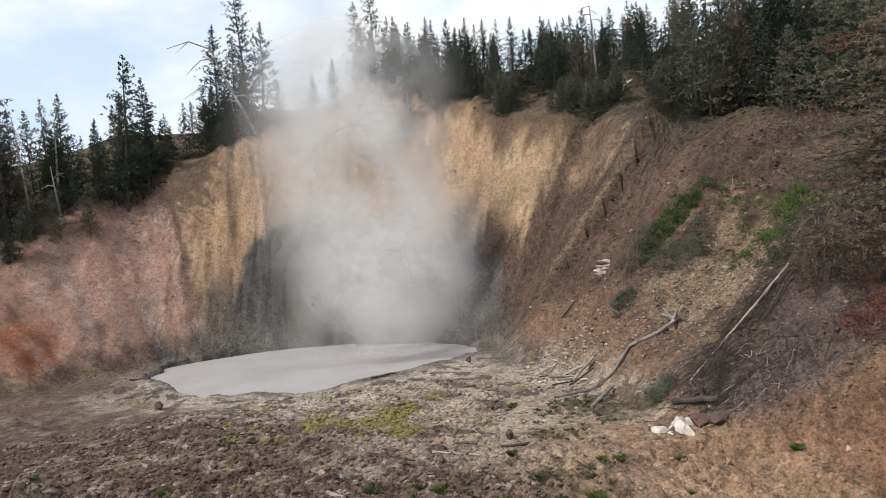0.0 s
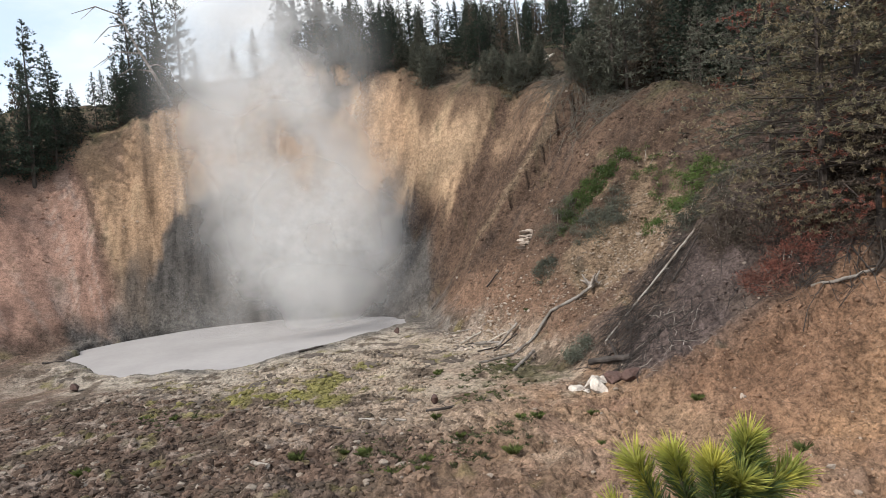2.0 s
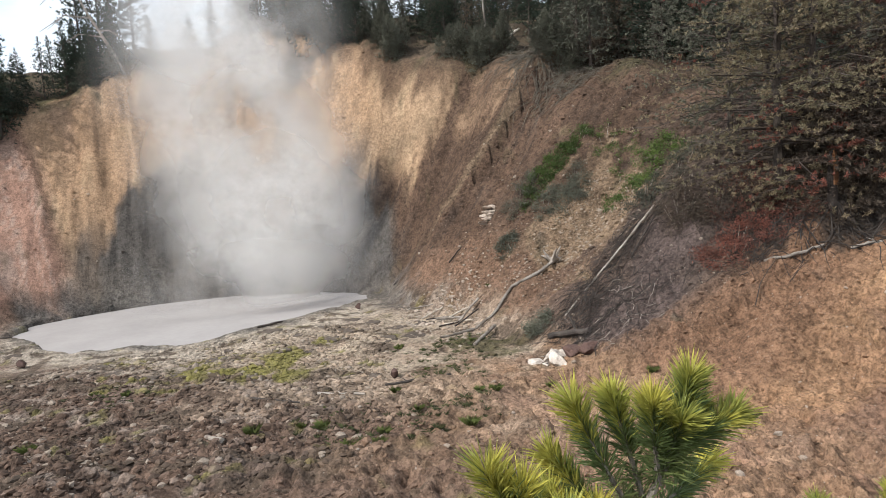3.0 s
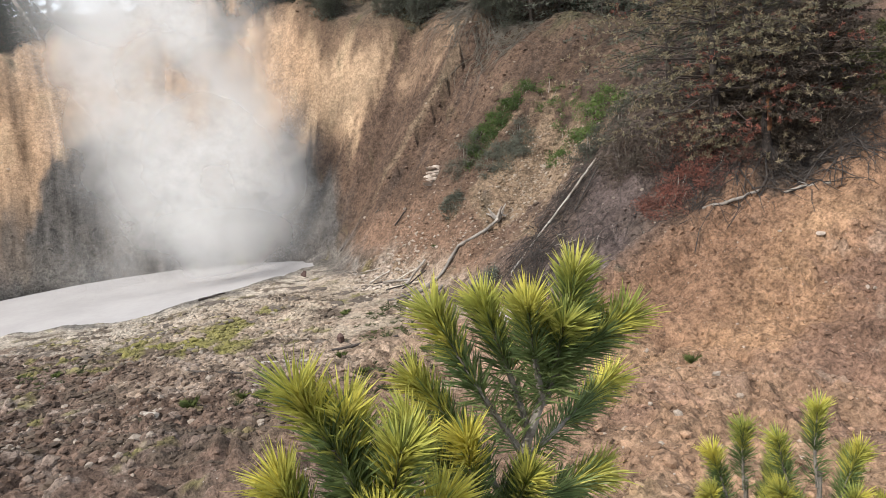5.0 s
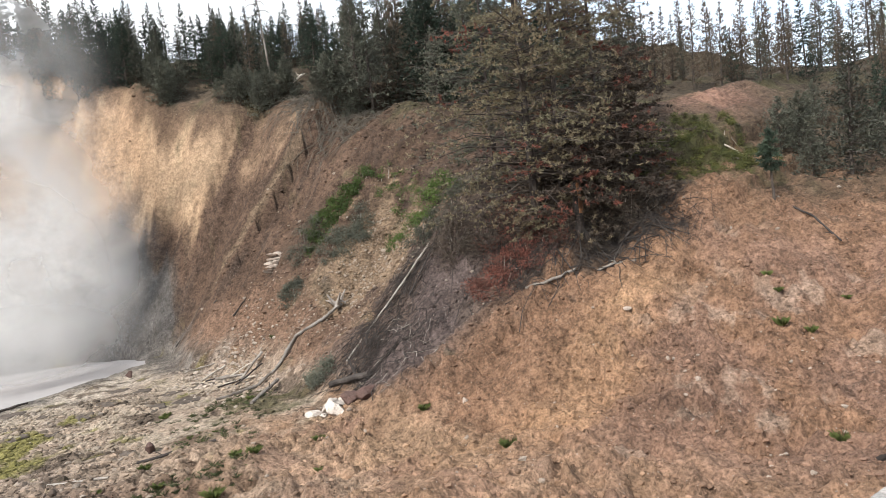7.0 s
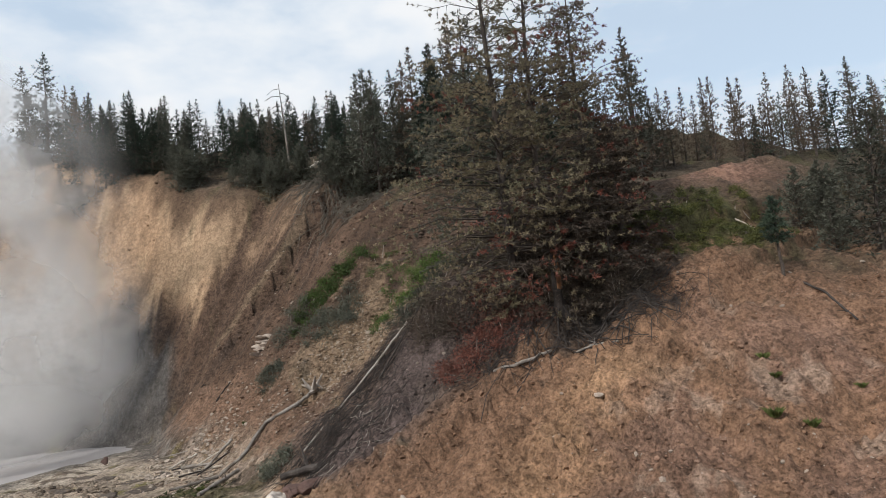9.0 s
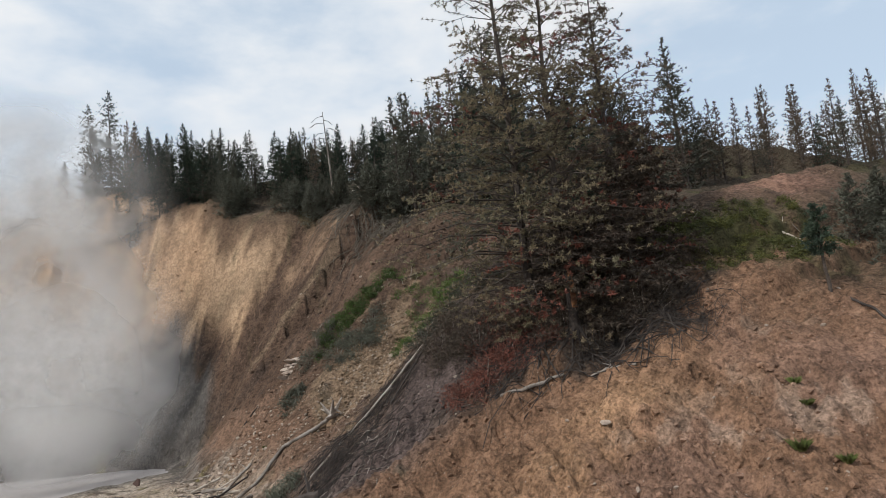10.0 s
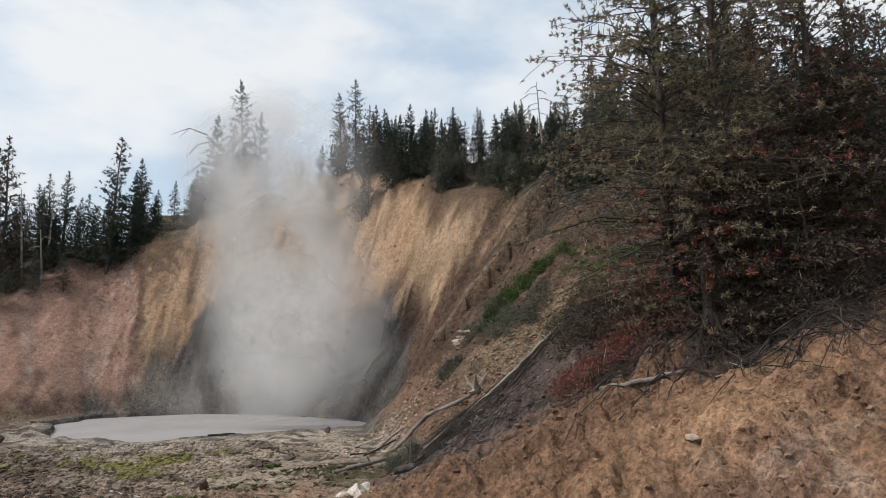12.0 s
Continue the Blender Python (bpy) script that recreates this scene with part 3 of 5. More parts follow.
def make_conifer(name, label, seed, height, radius, bare=0.12, gap=0.28, per=5, power=0.9, droop=0.15, needle="needle_green", blade=0.22,
                 width=0.03, tufts=6, blades=6, thick=0.012, lean=0.02, group="", spread=0.55, red=0.0, gappy=0.0, twigs=0, full=0.85, airy=0.0):
    """A conifer: tapered trunk with limbs, and a crown of many needle tufts set along and beside the limbs."""
    rng = random.Random(seed)
    root = tagged(new(name), label, "tree", group)
    stem_v, stem_f, leaf_v, leaf_f, red_v, red_f = ([] for _ in range(6))
    bx, by = rng.uniform(-1, 1) * lean * height, rng.uniform(-1, 1) * lean * height
    bend = [Vector((bx * (k / 8) ** 1.6 + 0.03 * rng.uniform(-1, 1), by * (k / 8) ** 1.6, height * k / 8 - (0.35 if k == 0 else 0)))
            for k in range(9)]
    tube(stem_v, stem_f, bend, [height * thick * (1 - 0.94 * k / 8) + 0.004 for k in range(9)], 8)

    def stem(z):
        k = min(max(z / height * 8, 0), 7.999)
        return bend[int(k)].lerp(bend[int(k) + 1], k - int(k))
    plain = not twigs
    z = bare * height
    while z < height * 0.985:
        up = (z / height - bare) / (1 - bare)
        reach = radius * (1 - up) ** power * (0.6 + 0.4 * min(1, up * 6 + 0.2))
        for k in range(per):
            if rng.random() < gappy + airy * up:
                continue
            a = rng.uniform(0, 2 * math.pi)
            small = 0.45 + 0.55 * min(1, (1 - up) * 2.2)
            far = max(0.08, reach * rng.choice((0.5, 0.75, 0.9, 1.0, 1.25)) * rng.uniform(0.85, 1.1))
            rise = rng.uniform(-0.05, 0.35) + up * 0.8
            start = stem(z + rng.uniform(-0.5, 0.5) * gap)
            out = Vector((math.cos(a), math.sin(a), 0))
            path = [start, start + out * far * 0.5 + Vector((0, 0, far * 0.5 * (rise - droop))),
                    start + out * far + Vector((0, 0, far * (rise - droop * 2.0)))]
            if plain:
                tube(stem_v, stem_f, path[::2], [0.006 + 0.010 * far, 0.003], 3, False)
            else:
                tube(stem_v, stem_f, path, [0.005 + 0.007 * far, 0.003 + 0.004 * far, 0.003], 4, False)
            lv, lf = (red_v, red_f) if rng.random() < red * (1.6 - 1.4 * up) else (leaf_v, leaf_f)
            for n in range(twigs):
                s = 0.25 + 0.7 * (n + rng.random()) / twigs
                p = path[0].lerp(path[1], s * 2) if s < 0.5 else path[1].lerp(path[2], s * 2 - 1)
                side = (out.cross(Vector((0, 0, 1))) * (1 if n % 2 else -1) + out * 0.8 + Vector((0, 0, rng.uniform(-0.35, 0.45)))).normalized()
                q = p + side * far * rng.uniform(0.18, 0.4)
                tube(stem_v, stem_f, [p, p.lerp(q, 0.5) + Vector((0, 0, 0.02)), q], [0.006, 0.005, 0.003], 3, False)
                for m in range(3):
                    if rng.random() < full:
                        tuft(lv, lf, rng, p.lerp(q, 0.62 + 0.19 * m), side, blades, blade * small * rng.uniform(0.7, 1.15), width * small, spread, plain)
            for n in range(tufts):
                s = (0.3 if not twigs else 0.7) + (0.7 if not twigs else 0.3) * (n + rng.random()) / tufts
                p = path[0].lerp(path[1], s * 2) if s < 0.5 else path[1].lerp(path[2], s * 2 - 1)
                sway = Vector((rng.gauss(0, 0.12), rng.gauss(0, 0.12), rng.gauss(0, 0.05))) * far * (1 if not twigs else 0.2)
                tuft(lv, lf, rng, p + sway, (out + Vector((0, 0, 0.45))).normalized(), blades, blade * small * rng.uniform(0.7, 1.15), width * small, spread, plain)
        z += gap * rng.uniform(0.75, 1.25)
    for n in range(3):
        tuft(leaf_v, leaf_f, rng, stem(height * (0.95 + 0.017 * n)), Vector((0, 0, 1)), blades, blade * 0.5, width * 0.5, 0.35)
    mesh_object("trunk", stem_v, stem_f, M["bark"], root)
    mesh_object("crown", leaf_v, leaf_f, M[needle], root)
    if red_v:
        mesh_object("dead_needles", red_v, red_f, M["needle_red"], root, "rust-red dead needles")
    return root


# one of each kind stands at its own place; the rest are copies
KINDS = {}
kinds = [
    ("pine_tree", "tall open lodgepole pine with dark green tufts", dict(seed=1, height=9.6, radius=1.6, bare=0.10, gap=0.30, per=5, power=0.62, droop=0.06,
     blade=0.20, width=0.032, tufts=6, blades=9, gappy=0.1, spread=1.0)),
    ("spruce_tree", "slender dark green spruce on the crater rim", dict(seed=2, height=7.0, radius=1.7, bare=0.03, gap=0.22, per=5, power=1.0, droop=0.15,
     tufts=5, blades=4, width=0.039, spread=0.75)),
    ("fir_tree", "dense dark green conifer on the crater rim", dict(seed=3, height=8.0, radius=2.2, bare=0.02, gap=0.22, per=6, power=0.95, droop=0.10, tufts=5,
     blades=4, width=0.042, spread=0.75)),
    ("pine_tree", "thin grey-green young pine of the far wood", dict(seed=4, height=7.5, radius=1.8, bare=0.04, gap=0.25, per=5, power=0.9, droop=0.05,
     needle="needle_grey", tufts=5, blades=4, width=0.039, spread=0.8)),
    ("pine_tree", "sparse dying pine with thin brown needles", dict(seed=5, height=8.0, radius=1.3, bare=0.10, gap=0.24, per=5, power=0.85, droop=0.0,
     needle="needle_brown", tufts=4, blades=6, gappy=0.15, spread=0.8)),
    ("young_pine", "bushy grey-green young pine on the crater rim", dict(seed=6, height=3.4, radius=1.5, bare=0.0, gap=0.15, per=7, power=0.85, droop=0.0,
     needle="needle_grey", tufts=6, blade=0.22, width=0.03, blades=4, spread=0.9, gappy=0.22, lean=0.06)),
    ("fir_tree", "broad grey-green conifer with a ragged crown", dict(seed=7, height=6.5, radius=2.0, bare=0.02, gap=0.22, per=6, power=0.75, droop=0.1,
     needle="needle_grey", tufts=5, blades=4, lean=0.05, width=0.042, spread=0.85)),
    ("fir_tree", "dark green conifer at the edge of the slope", dict(seed=9, height=5.5, radius=1.5, bare=0.02, gap=0.2, per=6, power=0.8, droop=0.1,
     tufts=5, blades=4, lean=0.04, width=0.039, spread=0.8)),
]
stands = [
    # kind, x, y, scale: the trees that stand out on the left and middle skyline
    (0, -12.83, 28.00, 0.747), (2, -12.92, 28.26, 0.434), (1, -12.68, 29.98, 0.667), (1, -12.06, 28.50, 0.588), (1, -14.06, 28.07, 0.528), (2, -10.02, 32.64, 0.675), (0, -8.60, 33.05, 0.701), (3, -7.91, 33.21, 0.729), (3, -9.30, 32.90, 0.644),
    (0, -17.91, 26.19, 0.812), (4, -17.06, 26.48, 0.886), (4, -18.16, 26.81, 0.818), (2, -15.72, 28.47, 0.524), (2, -16.96, 28.26, 0.445), (1, -15.23, 27.03, 0.472), (2, -19.07, 26.16, 0.539),
    (0, -1.96, 32.44, 0.542), (0, -2.70, 32.30, 0.478), (6, -2.53, 31.94, 0.524), (1, -0.88, 32.68, 0.475), (2, -5.36, 33.26, 0.344), (1, -4.28, 33.46, 0.407), (2, -6.89, 32.23, 0.304),
    (3, 2.78, 34.89, 0.484), (6, 18.23, 9.83, 0.610), (2, -20.23, 25.12, 0.514), (2, -19.06, 24.69, 0.453), (4, -19.73, 24.18, 0.521),
    (6, -14.91, 26.03, 0.319), (6, -13.73, 26.46, 0.286)]
rng = random.Random(11)
# the wood behind the rim, thicker towards the right, and the low young pines along the edge
for n in range(240):
    a = radians(rng.uniform(-8, 46))
    far = 34.5 + 15 * rng.random() ** 1.6 - 3.5 * step(10, 35, math.degrees(a))
    stands.append((rng.choice((1, 1, 2, 2, 3, 3, 4, 6)), *laid(far * math.sin(a), far * math.cos(a)), rng.uniform(0.27, 0.44)))
for n in range(95):
    a = radians(rng.uniform(44, 86))
    far = rng.uniform(20, 34)
    stands.append((rng.choice((4, 4, 4, 3, 4, 1)), *laid(3 + far * math.sin(a), far * math.cos(a)), rng.uniform(0.28, 0.47)))
for n in range(44):
    stands.append((rng.choice((3, 4, 6, 2, 3)), *rim_spot(rng.uniform(5.6, 8.9), rng.uniform(1.0, 9.0)), rng.uniform(0.45, 0.70)))
for n in range(60):
    stands.append((5, *rim_spot(rng.uniform(8.6, 12.2), rng.uniform(0.3, 2.4)), rng.uniform(0.26, 0.48)))
for n in range(30):
    a = radians(rng.uniform(-47, -20))
    far = rng.uniform(36, 48)
    stands.append((rng.choice((1, 2, 2, 4, 1)), *laid(far * math.sin(a), far * math.cos(a)), rng.uniform(0.28, 0.45)))
for n in range(26):
    stands.append((rng.choice((5, 7, 5)), *rim_spot(rng.uniform(13.4, 17.2), rng.uniform(0.4, 1.8)), rng.uniform(0.26, 0.43)))
for n in range(18):
    stands.append((rng.choice((7, 1, 5, 7)), *rim_spot(rng.uniform(13.0, 14.5), rng.uniform(0.5, 3.5)), rng.uniform(0.29, 0.48)))
for n in range(38):
    stands.append((rng.choice((7, 7, 1, 4)), *rim_spot(rng.uniform(14.2, 17.6), rng.uniform(1.5, 7.5)), rng.uniform(0.33, 0.56)))
for n in range(12):
    stands.append((5, *laid(rng.uniform(15.5, 24), rng.uniform(2.5, 8)), rng.uniform(0.28, 0.52)))
for kind, x, y, size in stands:
    m = pose(x, y, at_ground(x, y) - 0.1, rng.uniform(-2, 2), rng.uniform(-2, 2), rng.uniform(0, 360))
    m = m @ Matrix.Diagonal((size, size, size * rng.uniform(0.92, 1.1), 1))
    if kind not in KINDS:
        name, label, how = kinds[kind]
        KINDS[kind] = make_conifer(name, label, **how, group="trees of the wood")
        KINDS[kind].matrix_basis = m
    else:
        keep = KINDS[kind].matrix_basis.copy()
        KINDS[kind].matrix_basis = Matrix.Identity(4)
        copy_thing(KINDS[kind], m)
        KINDS[kind].matrix_basis = keep

# the large half-dead pines on the slope
for n, (x, y, h, r, s, needle, how) in enumerate([
        (10.26, 12.42, 9.6, 2.78, 21, "pine_tuft", 0.05), (11.10, 12.43, 8.4, 2.57, 22, "pine_tuft", 0.10), (12.84, 13.00, 6.1, 1.84, 23, "needle_brown", 0.3),
        (10.59, 14.58, 6.4, 1.97, 24, "needle_grey", 0.05)]):
    tree = make_conifer("dying_pine", "large half-dead pine with brown and rust-red needles", seed=s, height=h, radius=r, bare=0.01, gap=0.26, per=6,
                        power=0.68, droop=0.18, needle=needle, blade=0.075, width=0.008, tufts=4, blades=13, red=how, twigs=8, spread=1.15, gappy=0.08, airy=0.35, full=0.85,
                        group="dying pines", thick=0.011)
    tree.location = (x, y, at_ground(x, y) - 0.1)

# low brown boughs of younger dying pines below them, coloured dark for the shade there
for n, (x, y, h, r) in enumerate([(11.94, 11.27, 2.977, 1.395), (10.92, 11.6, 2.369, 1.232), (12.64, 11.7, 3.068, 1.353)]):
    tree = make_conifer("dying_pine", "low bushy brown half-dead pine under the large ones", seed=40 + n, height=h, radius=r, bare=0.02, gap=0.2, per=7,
                        power=0.6, droop=0.2, needle="bough_brown_shaded", blade=0.08, width=0.011, tufts=3, blades=10, red=0.08, twigs=7, spread=1.2, gappy=0.05,
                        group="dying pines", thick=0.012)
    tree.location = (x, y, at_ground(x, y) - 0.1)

# small living pine on the open slope
sapling = make_conifer("pine_sapling", "small pine with a bare lower stem on the slope", seed=31, height=1.6, radius=0.3, bare=0.45, gap=0.08, per=5, power=0.5,
                       blade=0.11, width=0.012, tufts=6, blades=9, thick=0.02, spread=0.8)
sapling.location = (14.72, 9.51, at_ground(14.72, 9.51))


def make_snag(label, foot, head, radius, limbs, seed, curl=0.0):
    """A bare dead trunk with a few broken limbs."""
    rng = random.Random(seed)
    v, f = [], []
    foot, head = Vector(foot), Vector(head)
    way = head - foot
    path = [foot + way * (k / 6) + Vector((curl * math.sin(k), 0, 0)) * 0.15 for k in range(7)]
    tube(v, f, path, [radius * (1 - 0.8 * k / 6) for k in range(7)], 6)
    for side, low, length, rise in limbs:
        p = foot + way * low
        q = p + Vector((side * length, rng.uniform(-0.3, 0.3), rise))
        mid = p.lerp(q, 0.5) + Vector((0, 0, 0.18 * length))
        tube(v, f, [p, mid, q], [radius * 0.35, radius * 0.25, 0.012], 4)
        e = mid + Vector((side * length * 0.35, 0.1, -0.25 * length))
        tube(v, f, [mid, mid.lerp(e, 0.5), e], [radius * 0.2, radius * 0.15, 0.01], 3)
    ob = mesh_object("dead_tree", v, f, M["deadwood"])
    return tagged(ob, label, "dead tree")


make_snag("bare grey dead tree leaning over with bent limbs", (-7.64, 30.71, at_ground(-7.64, 30.71) - 0.5), (-9.63, 30.82, 13.8), 0.11,
          [(-1, 0.98, 2.0, 0.1), (-1, 0.9, 1.5, -0.7), (-1, 0.62, 2.2, -0.5), (-1, 0.45, 1.8, -0.4), (1, 0.5, 0.8, -0.2)], 1, 0.5)
make_snag("thin bare grey snag above the wood", (7.97, 27.65, at_ground(7.97, 27.65) - 0.5), (7.73, 27.52, 13.8), 0.06,
          [(-1, 0.95, 0.5, -0.2), (1, 0.9, 0.4, -0.1), (-1, 0.86, 0.7, -0.3), (1, 0.8, 0.5, -0.2), (-1, 0.76, 0.6, -0.25), (-1, 0.7, 0.7, -0.3), (1, 0.65, 0.4, -0.2)], 2)
for n, (x, y, top, tilt) in enumerate([(-16.16, 26.69, 10.2, -0.5), (-15.23, 27.03, 10.1, 0.1), (-14.75, 26.32, 8.1, -0.3)]):
    make_snag("thin pale dead stem among the trees", (x, y, at_ground(x, y) - 0.3), (x + tilt, y, top), 0.07, [(1, 0.8, 0.5, 0.2), (-1, 0.7, 0.4, -0.1)], 5 + n)

# ---------------------------------------------------------------- boardwalk


def make_boardwalk():
    root = tagged(new("boardwalk"), "weathered grey plank boardwalk beside the slope", "boardwalk", kind="structure")

    def deck(x):
        return float(np.interp(x, DECK_X, DECK_Z))
    bm = bmesh.new()
    bmesh.ops.create_cube(bm, size=1)
    bmesh.ops.scale(bm, vec=(0.14, 1.9, 0.045), verts=bm.verts)
    bmesh.ops.bevel(bm, geom=bm.edges[:], offset=0.006, segments=1, affect="EDGES")
    first = part("plank", bm, M["plank"], root)
    me = first.data
    for n in range(128):
        x = -8 + n * 0.148
        ob = first if n == 0 else new("plank", me)
        ob.parent = root
        wide = 1.66 if x > 4.4 else 1.0
        ob.matrix_basis = pose(x, -0.42 + 0.17 * x + 0.95 * (wide - 1), deck(x), 0, -math.degrees(math.atan2(deck(x + 0.1) - deck(x - 0.1), 0.2)), 9.6) @ Matrix.Diagonal((1, wide, 1, 1))
    for x in (-6, -3, 0, 3, 6, 9):
        for side in (-0.8, 0.75):
            y = -0.42 + 0.17 * x + side
            bm = bmesh.new()
            bmesh.ops.create_cube(bm, size=1)
            bmesh.ops.scale(bm, vec=(0.14, 0.14, 3.0), verts=bm.verts)
            part("post", bm, M["plank"], root).location = (x, y, deck(x) - 1.54)


make_boardwalk()

# ---------------------------------------------------------------- stones and dead wood


def rock_mesh(name, seed, size, flat=0.7, material="white_stone", cuts=9):
    """A broken angular stone: a rough ball trimmed by planes and chipped along its edges."""
    rng = random.Random(seed)
    bm = bmesh.new()
    bmesh.ops.create_icosphere(bm, subdivisions=4 if size > 0.15 else 2, radius=1)
    planes = [(Vector((rng.gauss(0, 1), rng.gauss(0, 1), rng.gauss(0, 1))).normalized(), rng.uniform(0.42, 0.72)) for _ in range(cuts)]
    for v in bm.verts:
        shift = noise.noise_vector(v.co * 1.3 + Vector((seed, 0, 0))) * 0.25
        for n, d in planes:
            over = v.co.dot(n) - d
            if over > 0:
                v.co -= n * over
        v.co += shift * 0.5 + v.co.normalized() * (0.07 * noise.noise(v.co * 4 + Vector((0, seed, 0))) + 0.04 * noise.noise(v.co * 11 + Vector((0, 0, seed))))
    for v in bm.verts:
        v.co = Vector((v.co.x * size * 1.25, v.co.y * size, v.co.z * size * flat * 1.25))
    me = bpy.data.meshes.new(name)
    bm.to_mesh(me)
    bm.free()
    me.materials.append(M[material])
    return me


def rock(name, label, seed, size, x, y, flat=0.7, material="white_stone", sink=0.3, turn=None):
    ob = new(name, rock_mesh(name, seed, size, flat, material))
    ob.matrix_basis = pose(x, y, at_ground(x, y) + size * flat * (0.85 - 2 * sink * 0.6), 0, 0, seed * 57 if turn is None else turn)
    return tagged(ob, label, "stone")


for n, (x, y, size, flat) in enumerate([(4.97, 12.77, 0.308, 0.55), (4.86, 12.35, 0.226, 0.7), (4.51, 12.7, 0.224, 0.3), (4.68, 12.54, 0.121, 0.5), (5.15, 12.91, 0.137, 0.6)]):
    rock("white_rock", "chalky white rock lying at the foot of the slope", 11 + n, size, x, y, flat, "chalk")
for n, (x, y) in enumerate([(5.21, 12.33), (5.53, 12.16)]):
    rock("brown_rock", "dark reddish-brown lump beside the white rocks", 21 + n, 0.2, x, y, 0.8, "brown_stone")
rock("white_stone", "single pale stone on the bare slope", 31, 0.07, 9.84, 9.16, 0.75)
rock("white_stone", "single pale stone on the bare slope", 32, 0.07, 6.60, 9.95, 0.75)
rock("white_stone", "pale stone half sunk in the ground", 33, 0.085, 2.27, 10.79, 0.5)
rock("dark_stone", "small dark stone beside the mud pool", 34, 0.135, -7.77, 17.77, 0.9, "brown_stone", sink=0.1)
rock("dark_stone", "small dark stone on the pool's rim", 35, 0.120, 1.13, 20.82, 0.9, "brown_stone", sink=0.1)
rock("reddish_stone", "reddish stone on the damp flat", 36, 0.117, 1.49, 13.20, 0.9, "brown_stone", sink=0.1)
for n in range(16):
    r = random.Random(300 + n)
    rock("pale_stone", "small pale stone washed down the slope", 40 + n, r.uniform(0.05, 0.105), *laid(3.2 + r.uniform(-0.9, 0.9), 18.4 + r.uniform(-1.6, 1.4)), 0.6)

# layered outcrop jutting from the slope
outcrop = tagged(new("rock_outcrop"), "pale layered rock jutting out of the brown slope", "rock")
outcrop.location = (5.64, 20.00, at_ground(5.64, 20.00))
for n in range(15):
    r = random.Random(600 + n)
    row, across = n // 3, n % 3
    slab = new("slab", rock_mesh("slab", 60 + n, r.uniform(0.17, 0.25), r.uniform(0.28, 0.42), "white_stone", 12))
    slab.parent = outcrop
    slab.matrix_basis = pose(-0.20 + 0.19 * across + 0.035 * row + r.uniform(-0.05, 0.05), -0.16 + 0.07 * row + r.uniform(-0.05, 0.05),
                             -0.10 + 0.115 * row + r.uniform(-0.015, 0.015), r.uniform(-7, 7), r.uniform(-7, 7) + 6, r.uniform(-30, 30))


def log_mesh(v, f, seed, points, radius, taper=0.5, sides=9):
    """A weathered stem along points on the ground, knotted and tapering."""
    rng = random.Random(seed)
    pts = [Vector(p) for p in points]
    path, radii = [], []
    steps = 6
    for n in range(len(pts) - 1):
        for k in range(steps):
            s = k / steps
            path.append(pts[n].lerp(pts[n + 1], s) + Vector((rng.gauss(0, 1), rng.gauss(0, 1), rng.gauss(0, 1))) * radius * 0.22)
    path.append(pts[-1])
    for n in range(len(path)):
        radii.append(radius * (1 - (1 - taper) * n / (len(path) - 1)) * rng.uniform(0.85, 1.12))
    tube(v, f, path, radii, sides)
    return path


def log(name, label, seed, spots, radius, material="deadwood", taper=0.5, stubs=2, lift=0.6, category="log"):
    rng = random.Random(seed)
    v, f = [], []
    path = log_mesh(v, f, seed, [(x, y, at_ground(x, y) + radius * lift + extra) for x, y, extra in spots], radius, taper)
    for n in range(stubs):
        p = path[rng.randrange(2, len(path) - 1)]
        q = p + Vector((rng.gauss(0, 1), rng.gauss(0, 1), abs(rng.gauss(0.4, 0.6)))).normalized() * radius * rng.uniform(3, 8)
        tube(v, f, [p, p.lerp(q, 0.5) + Vector((0, 0, radius * 0.4)), q], [radius * 0.4, radius * 0.3, radius * 0.12], 5)
    return tagged(mesh_object(name, v, f, M[material]), label, category)


log("fallen_tree", "long crooked bleached dead tree with its roots up the slope", 1, [(2.98, 15.93, 0), (3.5, 16.12, 0), (4.04, 16.36, 0.02), (4.61, 16.32, 0.03), (5.19, 16.54, 0.05), (5.94, 16.45, 0.05), (6.36, 16.52, 0.1)],
    0.035, "deadwood", 1.5, 2)
knot_v, knot_f = [], []
rk = random.Random(8)
centre = Vector((6.40, 16.52, at_ground(6.40, 16.52) + 0.16))
for n in range(8):
    a = n * 0.8
    q = centre + Vector((math.cos(a) * rk.uniform(0.2, 0.5), math.sin(a) * 0.3, rk.uniform(-0.05, 0.42)))
    tube(knot_v, knot_f, [centre, centre.lerp(q, 0.5) + Vector((0, 0, rk.uniform(-0.05, 0.1))), q], [0.07, 0.045, 0.015], 5)
tagged(mesh_object("root_plate", knot_v, knot_f, M["deadwood"]), "gnarled roots at the end of the fallen trunk", "roots")
log("fallen_branch", "long grey branch lying down a dark gully", 2, [(5.69, 13.93, 0.05), (6.94, 14.32, 0.1), (7.77, 14.44, 0.16), (8.4, 14.51, 0.22)], 0.021, "deadwood", 1.4, 4, category="branch")
log("fallen_branch", "thinner dark branch beside the gully", 3, [(7.46, 13.98, 0.05), (8.19, 14.17, 0.15), (8.7, 14.39, 0.25)], 0.019, "dark_wood", 0.8, 3, category="branch")
log("charred_log", "short dark broken log on the scree", 4, [(5.21, 13.72, 0), (5.83, 12.8, 0.05)], 0.073, "dark_wood", 0.9, 3)
log("short_log", "short grey log standing out of the flat", 5, [(3.61, 14.62, 0), (4.45, 15.82, 0.1)], 0.042, "deadwood", 1.2, 1)
log("slope_branch", "thin dead branch on the lower slope", 6, [(2.58, 22.79, 0.05), (3.87, 21.19, 0.1)], 0.031, "dark_wood", 0.6, 2, category="branch")
